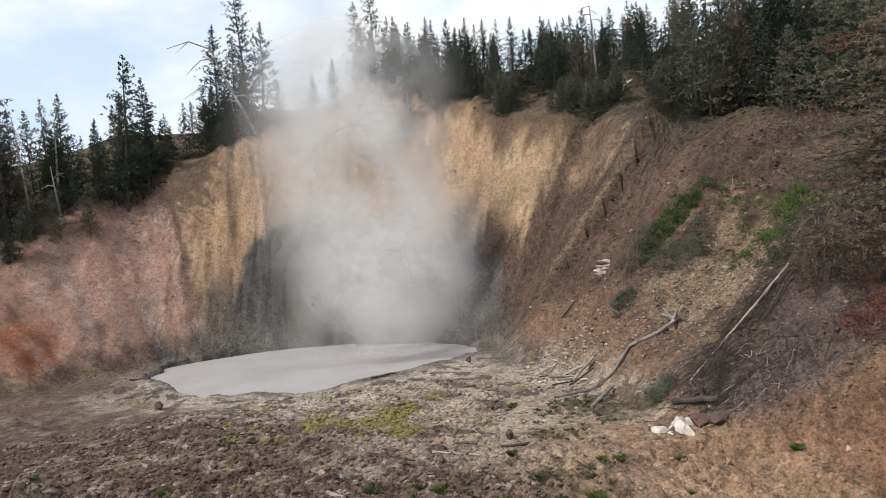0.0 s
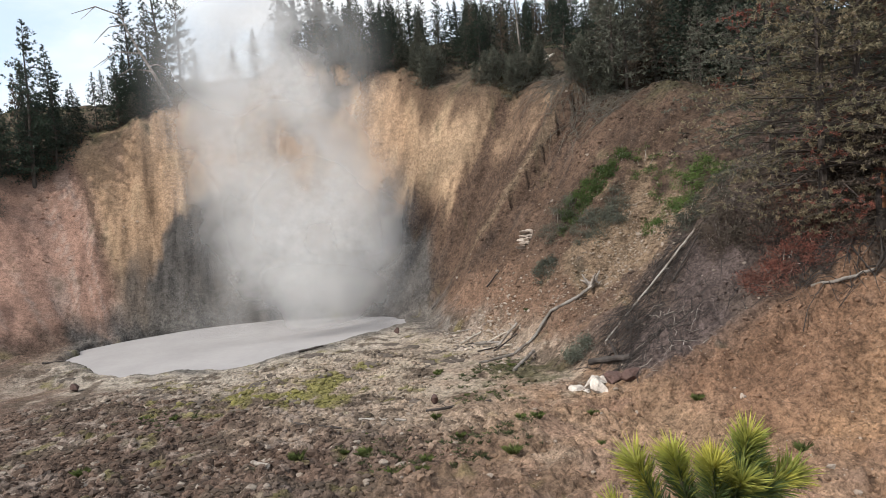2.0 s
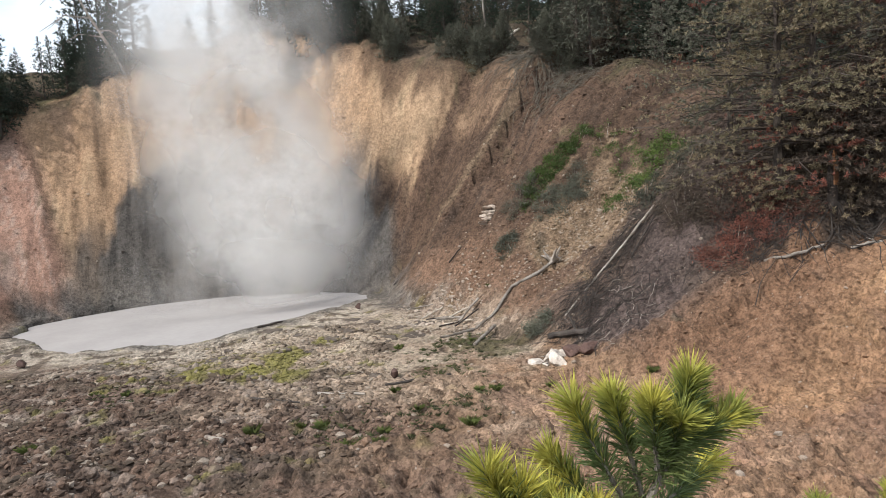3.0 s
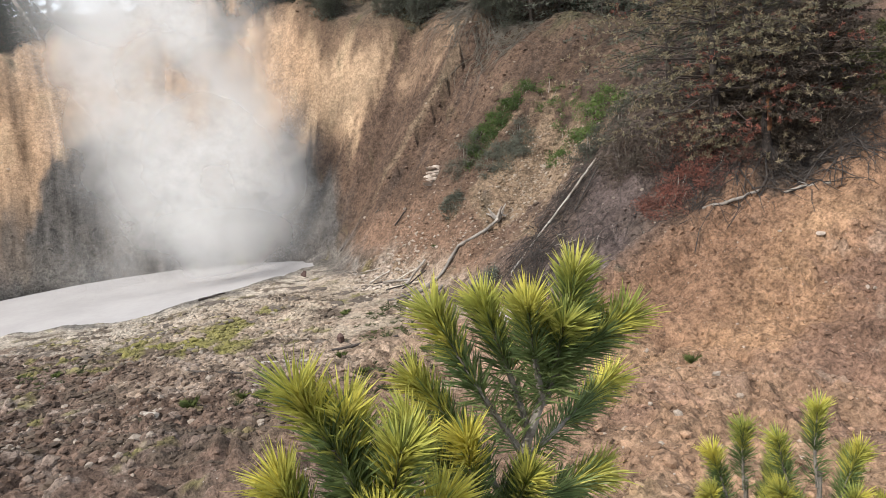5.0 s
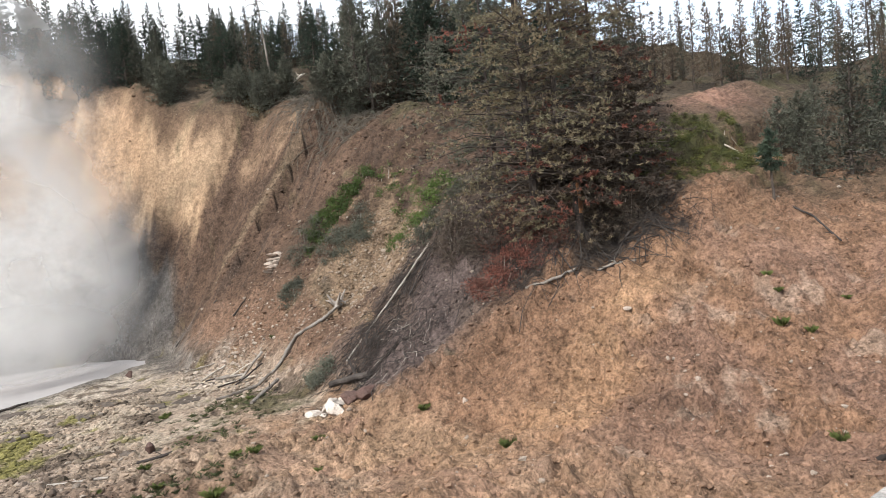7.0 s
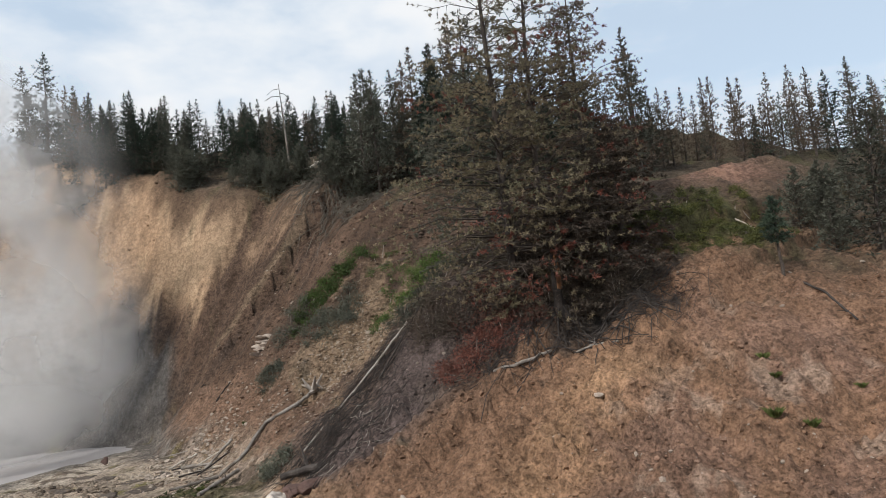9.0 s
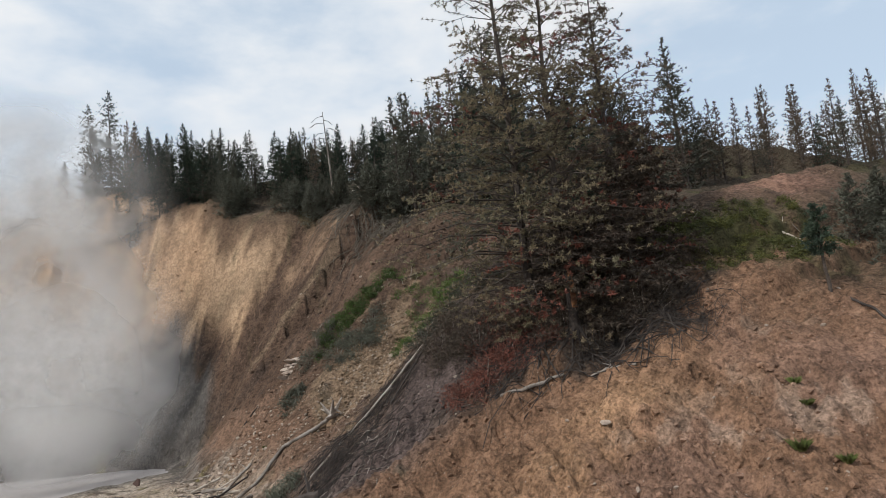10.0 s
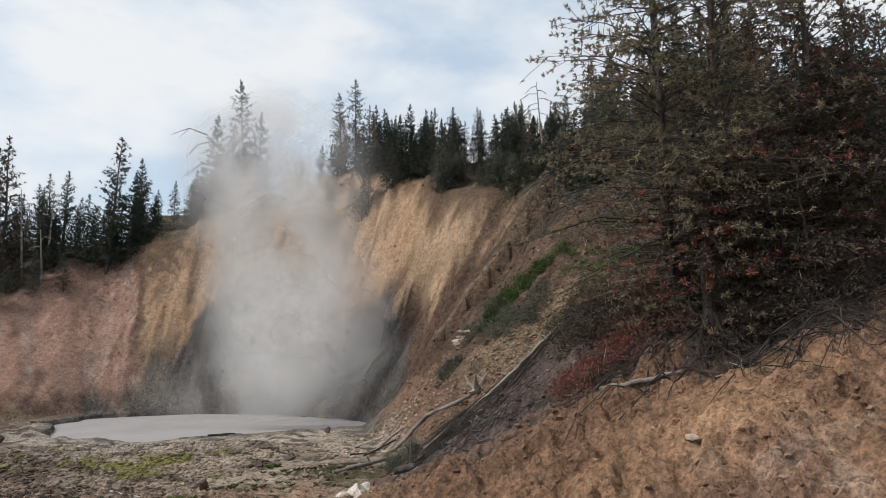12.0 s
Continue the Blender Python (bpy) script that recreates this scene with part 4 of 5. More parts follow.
log("slope_branch", "thin dead branch on the lower slope", 7, [(4.16, 20.05, 0.03), (4.57, 19.87, 0.05)], 0.027, "dark_wood", 0.6, 1, category="branch")
log("flat_stick", "dark stick lying on the damp flat", 8, [(-0.17, 12.68, 0), (0.78, 12.3, 0.01)], 0.028, "deadwood", 0.8, 1, category="stick")
log("flat_stick", "dark stick lying on the damp flat", 9, [(-1.49, 12.92, 0), (-0.5, 12.29, 0.01)], 0.026, "dark_wood", 0.8, 1, category="stick")
log("flat_stick", "dark stick lying on the damp flat", 10, [(1.23, 12.73, 0), (2.59, 12.51, 0.02)], 0.030, "dark_wood", 0.7, 2, category="stick")
log("rim_stick", "black stick on the pool's muddy rim", 11, [(-10.35, 21.62, 0), (-9.64, 21.57, 0.02)], 0.030, "dark_wood", 0.8, 0, category="stick")
log("rim_stick", "black stick on the pool's muddy rim", 12, [(-1.94, 19.09, 0.02), (-1.23, 19.39, 0.04)], 0.033, "dark_wood", 0.8, 0, category="stick")
log("rim_stick", "black stick on the pool's muddy rim", 13, [(-6.92, 18.96, 0.02), (-6.19, 18.83, 0.03)], 0.034, "dark_wood", 0.8, 0, category="stick")
log("crest_log", "bleached log hanging over the rim", 14, [(8.03, 25.97, 0.1), (9.25, 26.99, 0.25)], 0.064, "pale_wood", 0.7, 3)
log("weathered_log", "silver-grey log half buried under the pine", 15, [(8.96, 11.23, 0.0), (9.37, 10.99, 0.05), (10.06, 10.89, 0.05)], 0.039, "deadwood", 0.8, 2)
log("weathered_stick", "dark branch along the edge of the bare slope", 16, [(10.48, 10.65, 0.02), (10.72, 10.42, 0.03), (11.06, 10.12, 0.03)], 0.032, "deadwood", 0.7, 2, category="stick")
log("upper_log", "long dark log across the upper slope", 17, [(14.47, 8.96, 0.02), (14.28, 8.31, 0.02), (14.12, 7.69, 0.02)], 0.024, "dark_wood", 0.8, 2)
log("upper_log", "pale log on the reddish bare patch", 18, [(15.7, 12.37, 0.02), (16.78, 11.73, 0.02)], 0.025, "pale_wood", 0.8, 1)
log("charred_log", "charred log end beside the boardwalk", 19, [(9.0, 4.3, 0.03), (9.15, 4.13, 0.04), (9.3, 3.95, 0.05)], 0.04, "charcoal", 0.9, 0)
log("near_stick", "split brown stick on the near ground", 21, [(-1.93, 10.42, 0.06), (-1.5, 9.44, 0.06)], 0.035, "deadwood", 0.9, 0, category="stick")
log("near_stick", "split half of a grey stick on the near ground", 22, [(-2.15, 10.35, 0.05), (-1.77, 9.42, 0.05)], 0.025, "dark_wood", 0.8, 0, category="stick")
for n, (x, y) in enumerate([(3.15, 18.33), (3.33, 17.89), (3.52, 17.52), (3.71, 17.23), (3.91, 16.88), (2.89, 18.83), (3.77, 17.61), (3.45, 17.07), (3.98, 17.18)]):
    r = random.Random(70 + n)
    a = r.uniform(-0.7, 0.5)
    log("drift_log", "grey splintered log of the heap at the slope's foot", 30 + n, [(x - r.uniform(0.2, 0.5) * math.cos(a), y - 0.3 * math.sin(a), 0.05 * (n % 3)),
        (x + 0.45 * math.cos(a), y + 0.45 * math.sin(a), 0.08 * (n % 3))], r.uniform(0.02, 0.042), ("pale_wood", "dark_wood", "deadwood")[n % 3], 0.8, 1)

# broken stump with torn orange wood
stump = tagged(new("broken_stump"), "dark broken stump with torn orange wood", "stump")
stump.location = (10.57, 11.24, at_ground(10.57, 11.24))
sv, sf = [], []
tube(sv, sf, [(0, 0, -0.2), (0, 0, 0.25), (-0.02, 0, 0.7), (-0.05, 0, 1.15)], [0.13, 0.095, 0.08, 0.03], 10)
for n in range(5):
    a = n * 1.3
    tube(sv, sf, [(0, 0, 0.2), (0.13 * math.cos(a), 0.13 * math.sin(a), 0.02), (0.24 * math.cos(a), 0.24 * math.sin(a), -0.2)], [0.05, 0.035, 0.015], 6)
mesh_object("trunk", sv, sf, M["charcoal"], stump)
sv, sf = [], []
for n in range(5):
    tube(sv, sf, [(0.018 * n - 0.03, -0.075, 0.45), (0.018 * n - 0.03, -0.078, 0.8), (0.02 * n - 0.05, -0.045, 1.1 + 0.05 * (n % 3))], [0.022, 0.018, 0.005], 5)
M["torn_wood"] = make_material("torn_wood", (0.22, 0.10, 0.04), (0.10, 0.05, 0.03), scale=8, fine=50, bump=0.5)
mesh_object("splinter", sv, sf, M["torn_wood"], stump, "torn orange heartwood")

# ---------------------------------------------------------------- mud cakes on the flat


def mud_cake(seed):
    rng = random.Random(seed)
    v, f = [], []
    count, rings = 22, (0.0, 0.35, 0.68, 0.86, 1.0, 1.08)
    up = (0.0, 0.002, 0.008, 0.022, 0.012, -0.04)
    wob = [1 + 0.55 * noise.noise(Vector((math.cos(2 * math.pi * k / count) * 1.8, math.sin(2 * math.pi * k / count) * 1.8, seed * 3.1))) + rng.uniform(-0.1, 0.1)
           for k in range(count)]
    for r, z in zip(rings, up):
        for k in range(count):
            a = 2 * math.pi * k / count
            v.append((0.34 * r * wob[k] * math.cos(a), 0.26 * r * wob[k] * math.sin(a), z + rng.uniform(-0.012, 0.012)))
    for n in range(len(rings) - 1):
        for k in range(count):
            a, b = n * count + k, n * count + (k + 1) % count
            f.append((a, b, b + count, a + count))
    return tagged(mesh_object("mud_cake", v, f, M["mud_crust"]), "dark crusted cake of dried mud on the flat", "mud cake", "mud cakes on the flat")


M["mud_crust"] = make_material("mud_crust", (0.13, 0.105, 0.085), (0.075, 0.06, 0.05), scale=5, fine=30, bump=0.8, vary=0.25)
cakes = [mud_cake(n) for n in range(4)]
spots = [(-4.67, 17.53), (-5.68, 16.91), (-2.47, 16.93), (-1.53, 18.64), (-0.12, 18.21), (0.86, 19.25), (1.45, 18.56), (2.38, 19.54), (-4.05, 15.04), (-1.11, 16.13),
         (-0.39, 15.92), (0.20, 16.73), (1.06, 13.51), (-8.45, 18.90), (-1.75, 14.20), (-2.68, 16.02), (-2.82, 14.13), (2.41, 16.54), (-1.30, 16.94), (-3.54, 15.27),
         (-9.19, 19.80), (-9.62, 20.66), (2.07, 17.64), (0.62, 17.43), (-4.93, 15.94), (1.65, 16.42), (2.91, 17.80), (-0.68, 17.62)]
rng = random.Random(3)
for n, (x, y) in enumerate(spots):
    z = at_ground(x, y)
    m = pose(x, y, z + 0.01, 0, 0, rng.uniform(0, 360)) @ Matrix.Diagonal((*[rng.uniform(0.45, 0.95)] * 2, 0.4, 1))
    if n < 4:
        cakes[n].matrix_basis = m
    else:
        first = cakes[n % 4]
        keep = first.matrix_basis.copy()
        first.matrix_basis = Matrix.Identity(4)
        copy_thing(first, m)
        first.matrix_basis = keep

# ---------------------------------------------------------------- loose crumbs of earth


def scatter_stones(name, label, seed, count, place, small, large, tint, category):
    """Many small stones and clods as one mesh of stuff, coloured like the ground that they lie on."""
    r = np.random.RandomState(seed)
    bm = bmesh.new()
    bmesh.ops.create_icosphere(bm, subdivisions=1, radius=1)
    base = np.array([v.co[:] for v in bm.verts])
    tris = np.array([[v.index for v in f.verts] for f in bm.faces])
    bm.free()
    x, y = place(r, count)
    z = np.array([at_ground(*p) for p in zip(x, y)])
    c = soil_colour(x, y)
    size = small + (large - small) * r.rand(count) ** 4
    shape = base[None] * (1 + 0.8 * (r.rand(count, len(base), 1) - 0.5))
    shape = shape * np.stack([1 + 0.5 * r.rand(count), 1 + 0.3 * r.rand(count), 0.65 + 0.4 * r.rand(count)], -1)[:, None]
    turn = r.rand(count) * 6.28
    cs, sn = np.cos(turn)[:, None], np.sin(turn)[:, None]
    px, py = shape[..., 0] * cs - shape[..., 1] * sn, shape[..., 0] * sn + shape[..., 1] * cs
    verts = np.stack([px, py, shape[..., 2]], -1) * size[:, None, None] + np.stack([x, y, z + size * 0.05], -1)[:, None]
    faces = (tris[None] + (np.arange(count) * len(base))[:, None, None]).reshape(-1, 3)
    tone = tint(r, count)
    c = c[:, :3]
    colours = np.repeat(c * tone[:, :1] * (1 - tone[:, 1:2]) + np.array((0.36, 0.31, 0.26)) * tone[:, 1:2], len(base), 0)
    ob = mesh_object(name, verts.reshape(-1, 3).tolist(), faces.tolist(), M["clod"], colours=colours)
    tagged(ob, label, category, kind="stuff")


def near_ground(r, n):
    far, a = 1.8 + 15 * r.rand(n) ** 1.05, np.radians(-58 + 145 * r.rand(n))
    x, y = far * np.sin(a) + 6 * r.rand(n), far * np.cos(a)
    p, _ = outline_distance(*plan(x, y), POOL)
    keep = (p > 0.5) & (y > 1.2)
    return np.where(keep, x, 5 + 6 * r.rand(n)), np.where(keep, y, 2.5 + 6 * r.rand(n))


def slopes(r, n):
    s = r.rand(n)
    x, y = 4 + 9 * r.rand(n), 8 + 15 * r.rand(n)
    return laid(np.where(s < 0.75, x, -19 + 22 * r.rand(n)), np.where(s < 0.75, y, 23 + 7 * r.rand(n) + 3.5))


scatter_stones("clods", "loose clods and crumbs of brown earth", 1, 22000, near_ground, 0.007, 0.045,
               lambda r, n: np.stack([0.75 + 0.9 * r.rand(n), (r.rand(n) > 0.94) * 0.7], -1), "earth")
scatter_stones("scree", "small stones and scree on the slopes", 2, 6000, slopes, 0.010, 0.06,
               lambda r, n: np.stack([0.9 + 0.8 * r.rand(n), (r.rand(n) > 0.94) * 0.6], -1), "scree")

def pale_bank(r, n):
    return laid(8.0 + 1.2 * r.randn(n), 15.4 + 1.0 * r.randn(n))


def foot_of_slope(r, n):
    return laid(3.6 + 0.9 * r.randn(n), 17.4 + 1.3 * r.randn(n))


def left_flat(r, n):
    far, a = 7.5 + 11 * r.rand(n), np.radians(-42 + 48 * r.rand(n))
    return far * np.sin(a), far * np.cos(a)


scatter_stones("scree", "pale stone chips on the bank below the green plants", 3, 3600, pale_bank, 0.009, 0.045,
               lambda r, n: np.stack([0.9 + 0.9 * r.rand(n), (r.rand(n) > 0.6) * 0.6], -1), "scree")
scatter_stones("scree", "bleached stone chips at the foot of the slope", 4, 1500, foot_of_slope, 0.012, 0.06,
               lambda r, n: np.stack([0.9 + 0.9 * r.rand(n), (r.rand(n) > 0.4) * 0.8], -1), "scree")
scatter_stones("clods", "crumbled dark clods on the trampled flat", 5, 21000, left_flat, 0.012, 0.07,
               lambda r, n: np.stack([0.55 + 0.9 * r.rand(n), (r.rand(n) > 0.95) * 0.6], -1), "earth")

# ---------------------------------------------------------------- plants


def grass_mesh(seed, blades, length, width, lean=0.5):
    rng = random.Random(seed)
    v, f = [], []
    for _ in range(blades):
        a = rng.uniform(0, 6.28)
        p = Vector((math.cos(a), math.sin(a), 0)) * length * 0.35 * rng.random()
        out = Vector((math.cos(a), math.sin(a), 0)) * rng.uniform(0.1, lean)
        h = length * rng.uniform(0.6, 1.15)
        side = Vector((-math.sin(a), math.cos(a), 0)) * width
        mid, tip = p + (out * 0.35 + Vector((0, 0, 0.62))) * h, p + (out + Vector((0, 0, 0.95))) * h
        n = len(v)
        v += [tuple(p - side), tuple(p + side), tuple(mid + side * 0.8), tuple(tip), tuple(mid - side * 0.8)]
        f.append((n, n + 1, n + 2, n + 3, n + 4))
    return v, f


M["grass"] = make_material("grass", (0.10, 0.135, 0.04), (0.14, 0.145, 0.055), scale=14, fine=40, bump=0, vary=0.25, through_light=0.25, rough=0.6)
grass_spots = [(-9.35, 13.09, 0.891), (-8.22, 12.79, 0.902), (1.36, 11.96, 0.943), (4.03, 10.42, 0.896), (5.95, 10.32, 1.015), (1.89, 15.58, 0.831), (6.2, 7.86, 1.205), (11.27, 7.04, 1.098),
               (3.64, 15, 0.76), (2.18, 13.13, 0.586), (2.64, 12.98, 0.504), (11.68, 6.8, 0.991), (11.98, 7.58, 0.852), (12.13, 7.88, 0.837), (12.93, 6.93, 0.739), (4.76, 17.47, 0.643),
               (9.49, 5.02, 1.067), (0.68, 10.69, 0.766), (-0.37, 10.11, 0.797), (2.68, 10.38, 0.882), (1.53, 9.88, 0.801), (-3.45, 10.86, 0.776), (0.33, 8.23, 0.967), (3.7, 9.15, 0.729), (-1.09, 9.71, 1.217), (0.01, 9.71, 1.417), (-0.65, 9.24, 0.931), (0.74, 8.16, 0.86), (2, 9.79, 1.005), (2.95, 10.28, 1.085),
               (2.18, 8.91, 1.254), (0.85, 8.61, 0.849), (1.82, 15.39, 0.916), (1.29, 11.48, 1.126), (-4.82, 14.06, 0.788), (-4.08, 13.71, 0.885), (-5.04, 11.45, 1.327), (-0.07, 11.09, 0.661)]
first = None
rng = random.Random(17)
for x, y, size in grass_spots:
    m = pose(x, y, at_ground(x, y) - 0.02, 0, 0, rng.uniform(0, 360)) @ Matrix.Diagonal((size * 1.05, size * 1.05, size * rng.uniform(0.65, 0.9), 1))
    if first is None:
        v, f = grass_mesh(1, 150, 0.15, 0.003, 0.8)
        first = tagged(mesh_object("grass_tuft", v, f, M["grass"]), "small tuft of green grass on bare earth", "grass", "grass tufts")
        first.matrix_basis = m
    else:
        keep = first.matrix_basis.copy()
        first.matrix_basis = Matrix.Identity(4)
        copy_thing(first, m)
        first.matrix_basis = keep


herbs = [(1.87, 9.53, 0.6), (2.39, 9.83, 0.5), (1.56, 8.96, 0.5), (0.14, 9.44, 0.5), (-4.26, 13.79, 0.6), (3.31, 14.18, 0.8), (2.6, 14.6, 0.6), (3.63, 15.26, 0.6), (2.73, 12.75, 0.7), (0.45, 8.76, 0.5)]
rng = random.Random(19)
hv, hf = [], []
for x, y, spread in herbs:
    for n in range(26):
        px, py = x + rng.gauss(0, spread * 0.6), y + rng.gauss(0, spread * 0.6)
        v, f = grass_mesh(rng.randrange(9999), 16, rng.uniform(0.04, 0.09), 0.004, 1.6)
        base, z = len(hv), at_ground(px, py) - 0.01
        hv += [(a + px, b + py, c + z) for a, b, c in v]
        hf += [tuple(k + base for k in face) for face in f]
M["herb"] = make_material("herb", (0.085, 0.095, 0.04), (0.05, 0.06, 0.03), scale=8, fine=30, bump=0, vary=0.1, rough=0.7)
tagged(mesh_object("low_herbs", hv, hf, M["herb"]), "sparse low green herbs creeping over bare earth", "herbs", kind="stuff")


def shrub(name, label, seed, x, y, wide, deep, high, leaves, leaf, material, category="shrub", stems=8, slim=0.3):
    """A low shrub: woody stems and many small leaves in uneven clumps."""
    rng = random.Random(seed)
    root = tagged(new(name), label, category)
    base = at_ground(x, y)
    root.location = (x, y, base)
    lv, lf, wv, wf = [], [], [], []
    clumps = []
    for n in range(max(5, leaves // 60)):
        cx, cy = rng.uniform(-1, 1) * wide, rng.uniform(-1, 1) * deep
        cz = at_ground(x + cx, y + cy) - base + high * rng.uniform(0.25, 0.9) * (1.1 - 0.5 * math.hypot(cx / wide, cy / deep))
        clumps.append(Vector((cx, cy, cz)))
    for n in range(leaves):
        c = rng.choice(clumps)
        p = c + Vector((rng.gauss(0, 0.13), rng.gauss(0, 0.13), rng.gauss(0, 0.09))) * (high + 0.3)
        way = Vector((rng.gauss(0, 1), rng.gauss(0, 1), rng.gauss(0.5, 0.8))).normalized()
        side = way.cross(Vector((rng.gauss(0, 1), rng.gauss(0, 1), rng.gauss(0, 1)))).normalized() * leaf * slim
        k = len(lv)
        q = p + way * leaf
        lv += [tuple(p), tuple(p.lerp(q, 0.5) + side), tuple(q), tuple(p.lerp(q, 0.5) - side)]
        lf.append((k, k + 1, k + 2, k + 3))
    for n in range(stems):
        c = clumps[n % len(clumps)]
        a = Vector((c.x * 0.5, c.y * 0.5, at_ground(x + c.x * 0.5, y + c.y * 0.5) - base - 0.05))
        tube(wv, wf, [a, a.lerp(c, 0.5), c], [0.014, 0.01, 0.004], 4)
    mesh_object("foliage", lv, lf, M[material], root)
    mesh_object("woody_base", wv, wf, M["deadwood"], root)["kind"] = "stuff"
    return root


for n, (x, y, w, d, h) in enumerate([(6.64, 18.65, 0.392, 0.314, 0.235), (7.04, 18.64, 0.391, 0.313, 0.234), (7.44, 18.72, 0.389, 0.311, 0.233), (7.84, 18.73, 0.388, 0.31, 0.272), (8.29, 18.83, 0.464, 0.309, 0.271)]):
    shrub("green_shrub", "low bright green plants in a strip down the slope", 80 + n, x, y, w, d, h, 1500, 0.05, "shrub_green")
shrub("green_bush", "round green leafy bush with a few yellow flowers", 90, 9.48, 16.39, 0.72, 0.68, 0.5, 4200, 0.05, "shrub_green")
for n, (x, y, w) in enumerate([(8.67, 16.99, 0.482), (9.3, 17.77, 0.473), (8.33, 16.53, 0.326), (8.88, 18.24, 0.391)]):
    shrub("green_shrub", "sparse yellow-green plants on the stony slope", 100 + n, x, y, w, w, 0.2, 900, 0.04, "shrub_green")
for n, (x, y, w, h) in enumerate([(6.27, 18.83, 0.51, 0.432), (7.39, 17.64, 0.478, 0.399), (7.76, 17.86, 0.395, 0.316), (5.52, 17.8, 0.32, 0.2), (5.12, 14.29, 0.297, 0.297), (6.77, 17.9, 0.397, 0.278),
                                  (8.68, 15.48, 0.499, 0.333), (9.4, 15.02, 0.587, 0.42)]):
    shrub("grey_shrub", "low grey-green woody shrub on the slope", 110 + n, x, y, w, w * 0.8, h, 2200, 0.06, "needle_grey", slim=0.16)
for n, (x, y, w) in enumerate([(8.96, 12.13, 0.695), (9.69, 11.81, 0.669), (9.62, 12.77, 0.625)]):
    shrub("red_shrub", "rust-red dying boughs close to the ground", 120 + n, x, y, w, 0.6, 0.45, 3000, 0.065, "needle_red", stems=14, slim=0.12)
# real boughs, but their brown is deepened to stand for the pines' shade
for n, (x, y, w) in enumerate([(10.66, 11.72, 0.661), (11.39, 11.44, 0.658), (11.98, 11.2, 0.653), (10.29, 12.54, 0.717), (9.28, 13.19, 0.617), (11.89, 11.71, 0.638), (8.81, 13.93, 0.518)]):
    shrub("dead_boughs", "brown half-dead pine boughs sweeping the ground", 140 + n, x, y, w, w * 0.8, 0.75, 4200, 0.075, "bough_brown_shaded", stems=26, slim=0.11)
for n, (x, y, w) in enumerate([(13.5, 12.0, 0.8), (14.3, 11.7, 0.9), (15.1, 11.4, 0.9), (15.9, 11.2, 0.8), (14.2, 12.6, 0.8), (15.2, 12.5, 0.9), (16.4, 12.1, 0.8)]):
    shrub("moss_mat", "low yellow-green mat of plants on the upper slope", 130 + n, x, y, w, w * 0.8, 0.14, 3200, 0.04, "moss", stems=4)


def thicket(name, label, seed, spots, count, length, radius, material):
    """A tangle of thin dead twigs and roots lying over the ground."""
    rng = random.Random(seed)
    v, f = [], []
    for _ in range(count):
        x, y, spread = rng.choice(spots)
        x, y = x + rng.gauss(0, spread), y + rng.gauss(0, spread)
        a, far = rng.uniform(0, 6.28), length * rng.uniform(0.4, 1.2)
        path = []
        lift = rng.uniform(0.0, 0.16) * length
        for k in range(4):
            s = k / 3
            px, py = x + math.cos(a) * far * s + rng.gauss(0, 0.04), y + math.sin(a) * far * s + rng.gauss(0, 0.04)
            path.append((px, py, at_ground(px, py) + 0.02 + lift * math.sin(math.pi * s * 0.9) + rng.uniform(0, 0.04)))
        r = radius * rng.uniform(0.5, 1.3)
        tube(v, f, path, [r, r * 0.85, r * 0.6, r * 0.25], 4)
    tagged(mesh_object(name, v, f, M[material]), label, "brushwood", kind="stuff")


# twigs under the pines use dark wood so their colour deepens the shade
thicket("brushwood", "tangle of dead twigs under the pines, coloured dark for the shade", 1, [(10.19, 11.65, 0.48), (11.06, 11.29, 0.484), (9.28, 12.44, 0.545), (11.72, 10.99, 0.483), (9.34, 11.82, 0.382)], 420, 0.8, 0.009, "dark_wood")
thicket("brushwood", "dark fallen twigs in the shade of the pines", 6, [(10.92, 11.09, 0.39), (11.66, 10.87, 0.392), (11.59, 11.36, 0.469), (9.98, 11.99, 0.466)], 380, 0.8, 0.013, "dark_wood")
thicket("brushwood", "dark dead twigs and roots in the gully", 2, [(6.18, 14.06, 0.299), (7.03, 14.34, 0.343), (7.75, 14.52, 0.342), (6.54, 13.42, 0.433), (5.74, 13.07, 0.43), (7.07, 12.83, 0.444), (6.21, 12.8, 0.437)], 420, 0.5, 0.008, "dark_wood")
thicket("brushwood", "grey dead twigs matted in the gully", 7, [(6.19, 13.96, 0.3), (7.03, 14.34, 0.3), (7.75, 14.52, 0.299), (8.28, 14.66, 0.297), (5.94, 13.13, 0.431), (6.87, 13.26, 0.437)], 300, 0.45, 0.007, "dark_wood")
thicket("brushwood", "fine dark twigs and litter on the gully floor", 8, [(6.47, 14.13, 0.257), (7.12, 14.35, 0.257), (7.75, 14.52, 0.256), (5.61, 13.5, 0.341), (6.16, 13.12, 0.346)], 260, 0.3, 0.006, "charcoal")
thicket("brushwood", "dry grass roots and twigs below the rim", 3, [(8.42, 22.82, 0.431), (8.02, 22.26, 0.435), (8.84, 21.92, 0.51), (8.03, 23.59, 0.426), (9.25, 21.21, 0.443)], 420, 1.1, 0.012, "dry_grass")
thicket("brushwood", "bleached twigs lying on the scree", 4, [(5.85, 12.46, 0.439), (6.54, 12.39, 0.448), (6.92, 13.03, 0.44), (5.33, 13.14, 0.341)], 45, 0.45, 0.006,
        "deadwood")
thicket("brushwood", "dry matted grass hanging over the bank", 5, [(11.99, 10.45, 0.295), (12.32, 10.04, 0.343), (12.26, 10.68, 0.381)], 260, 0.5, 0.005, "dark_wood")

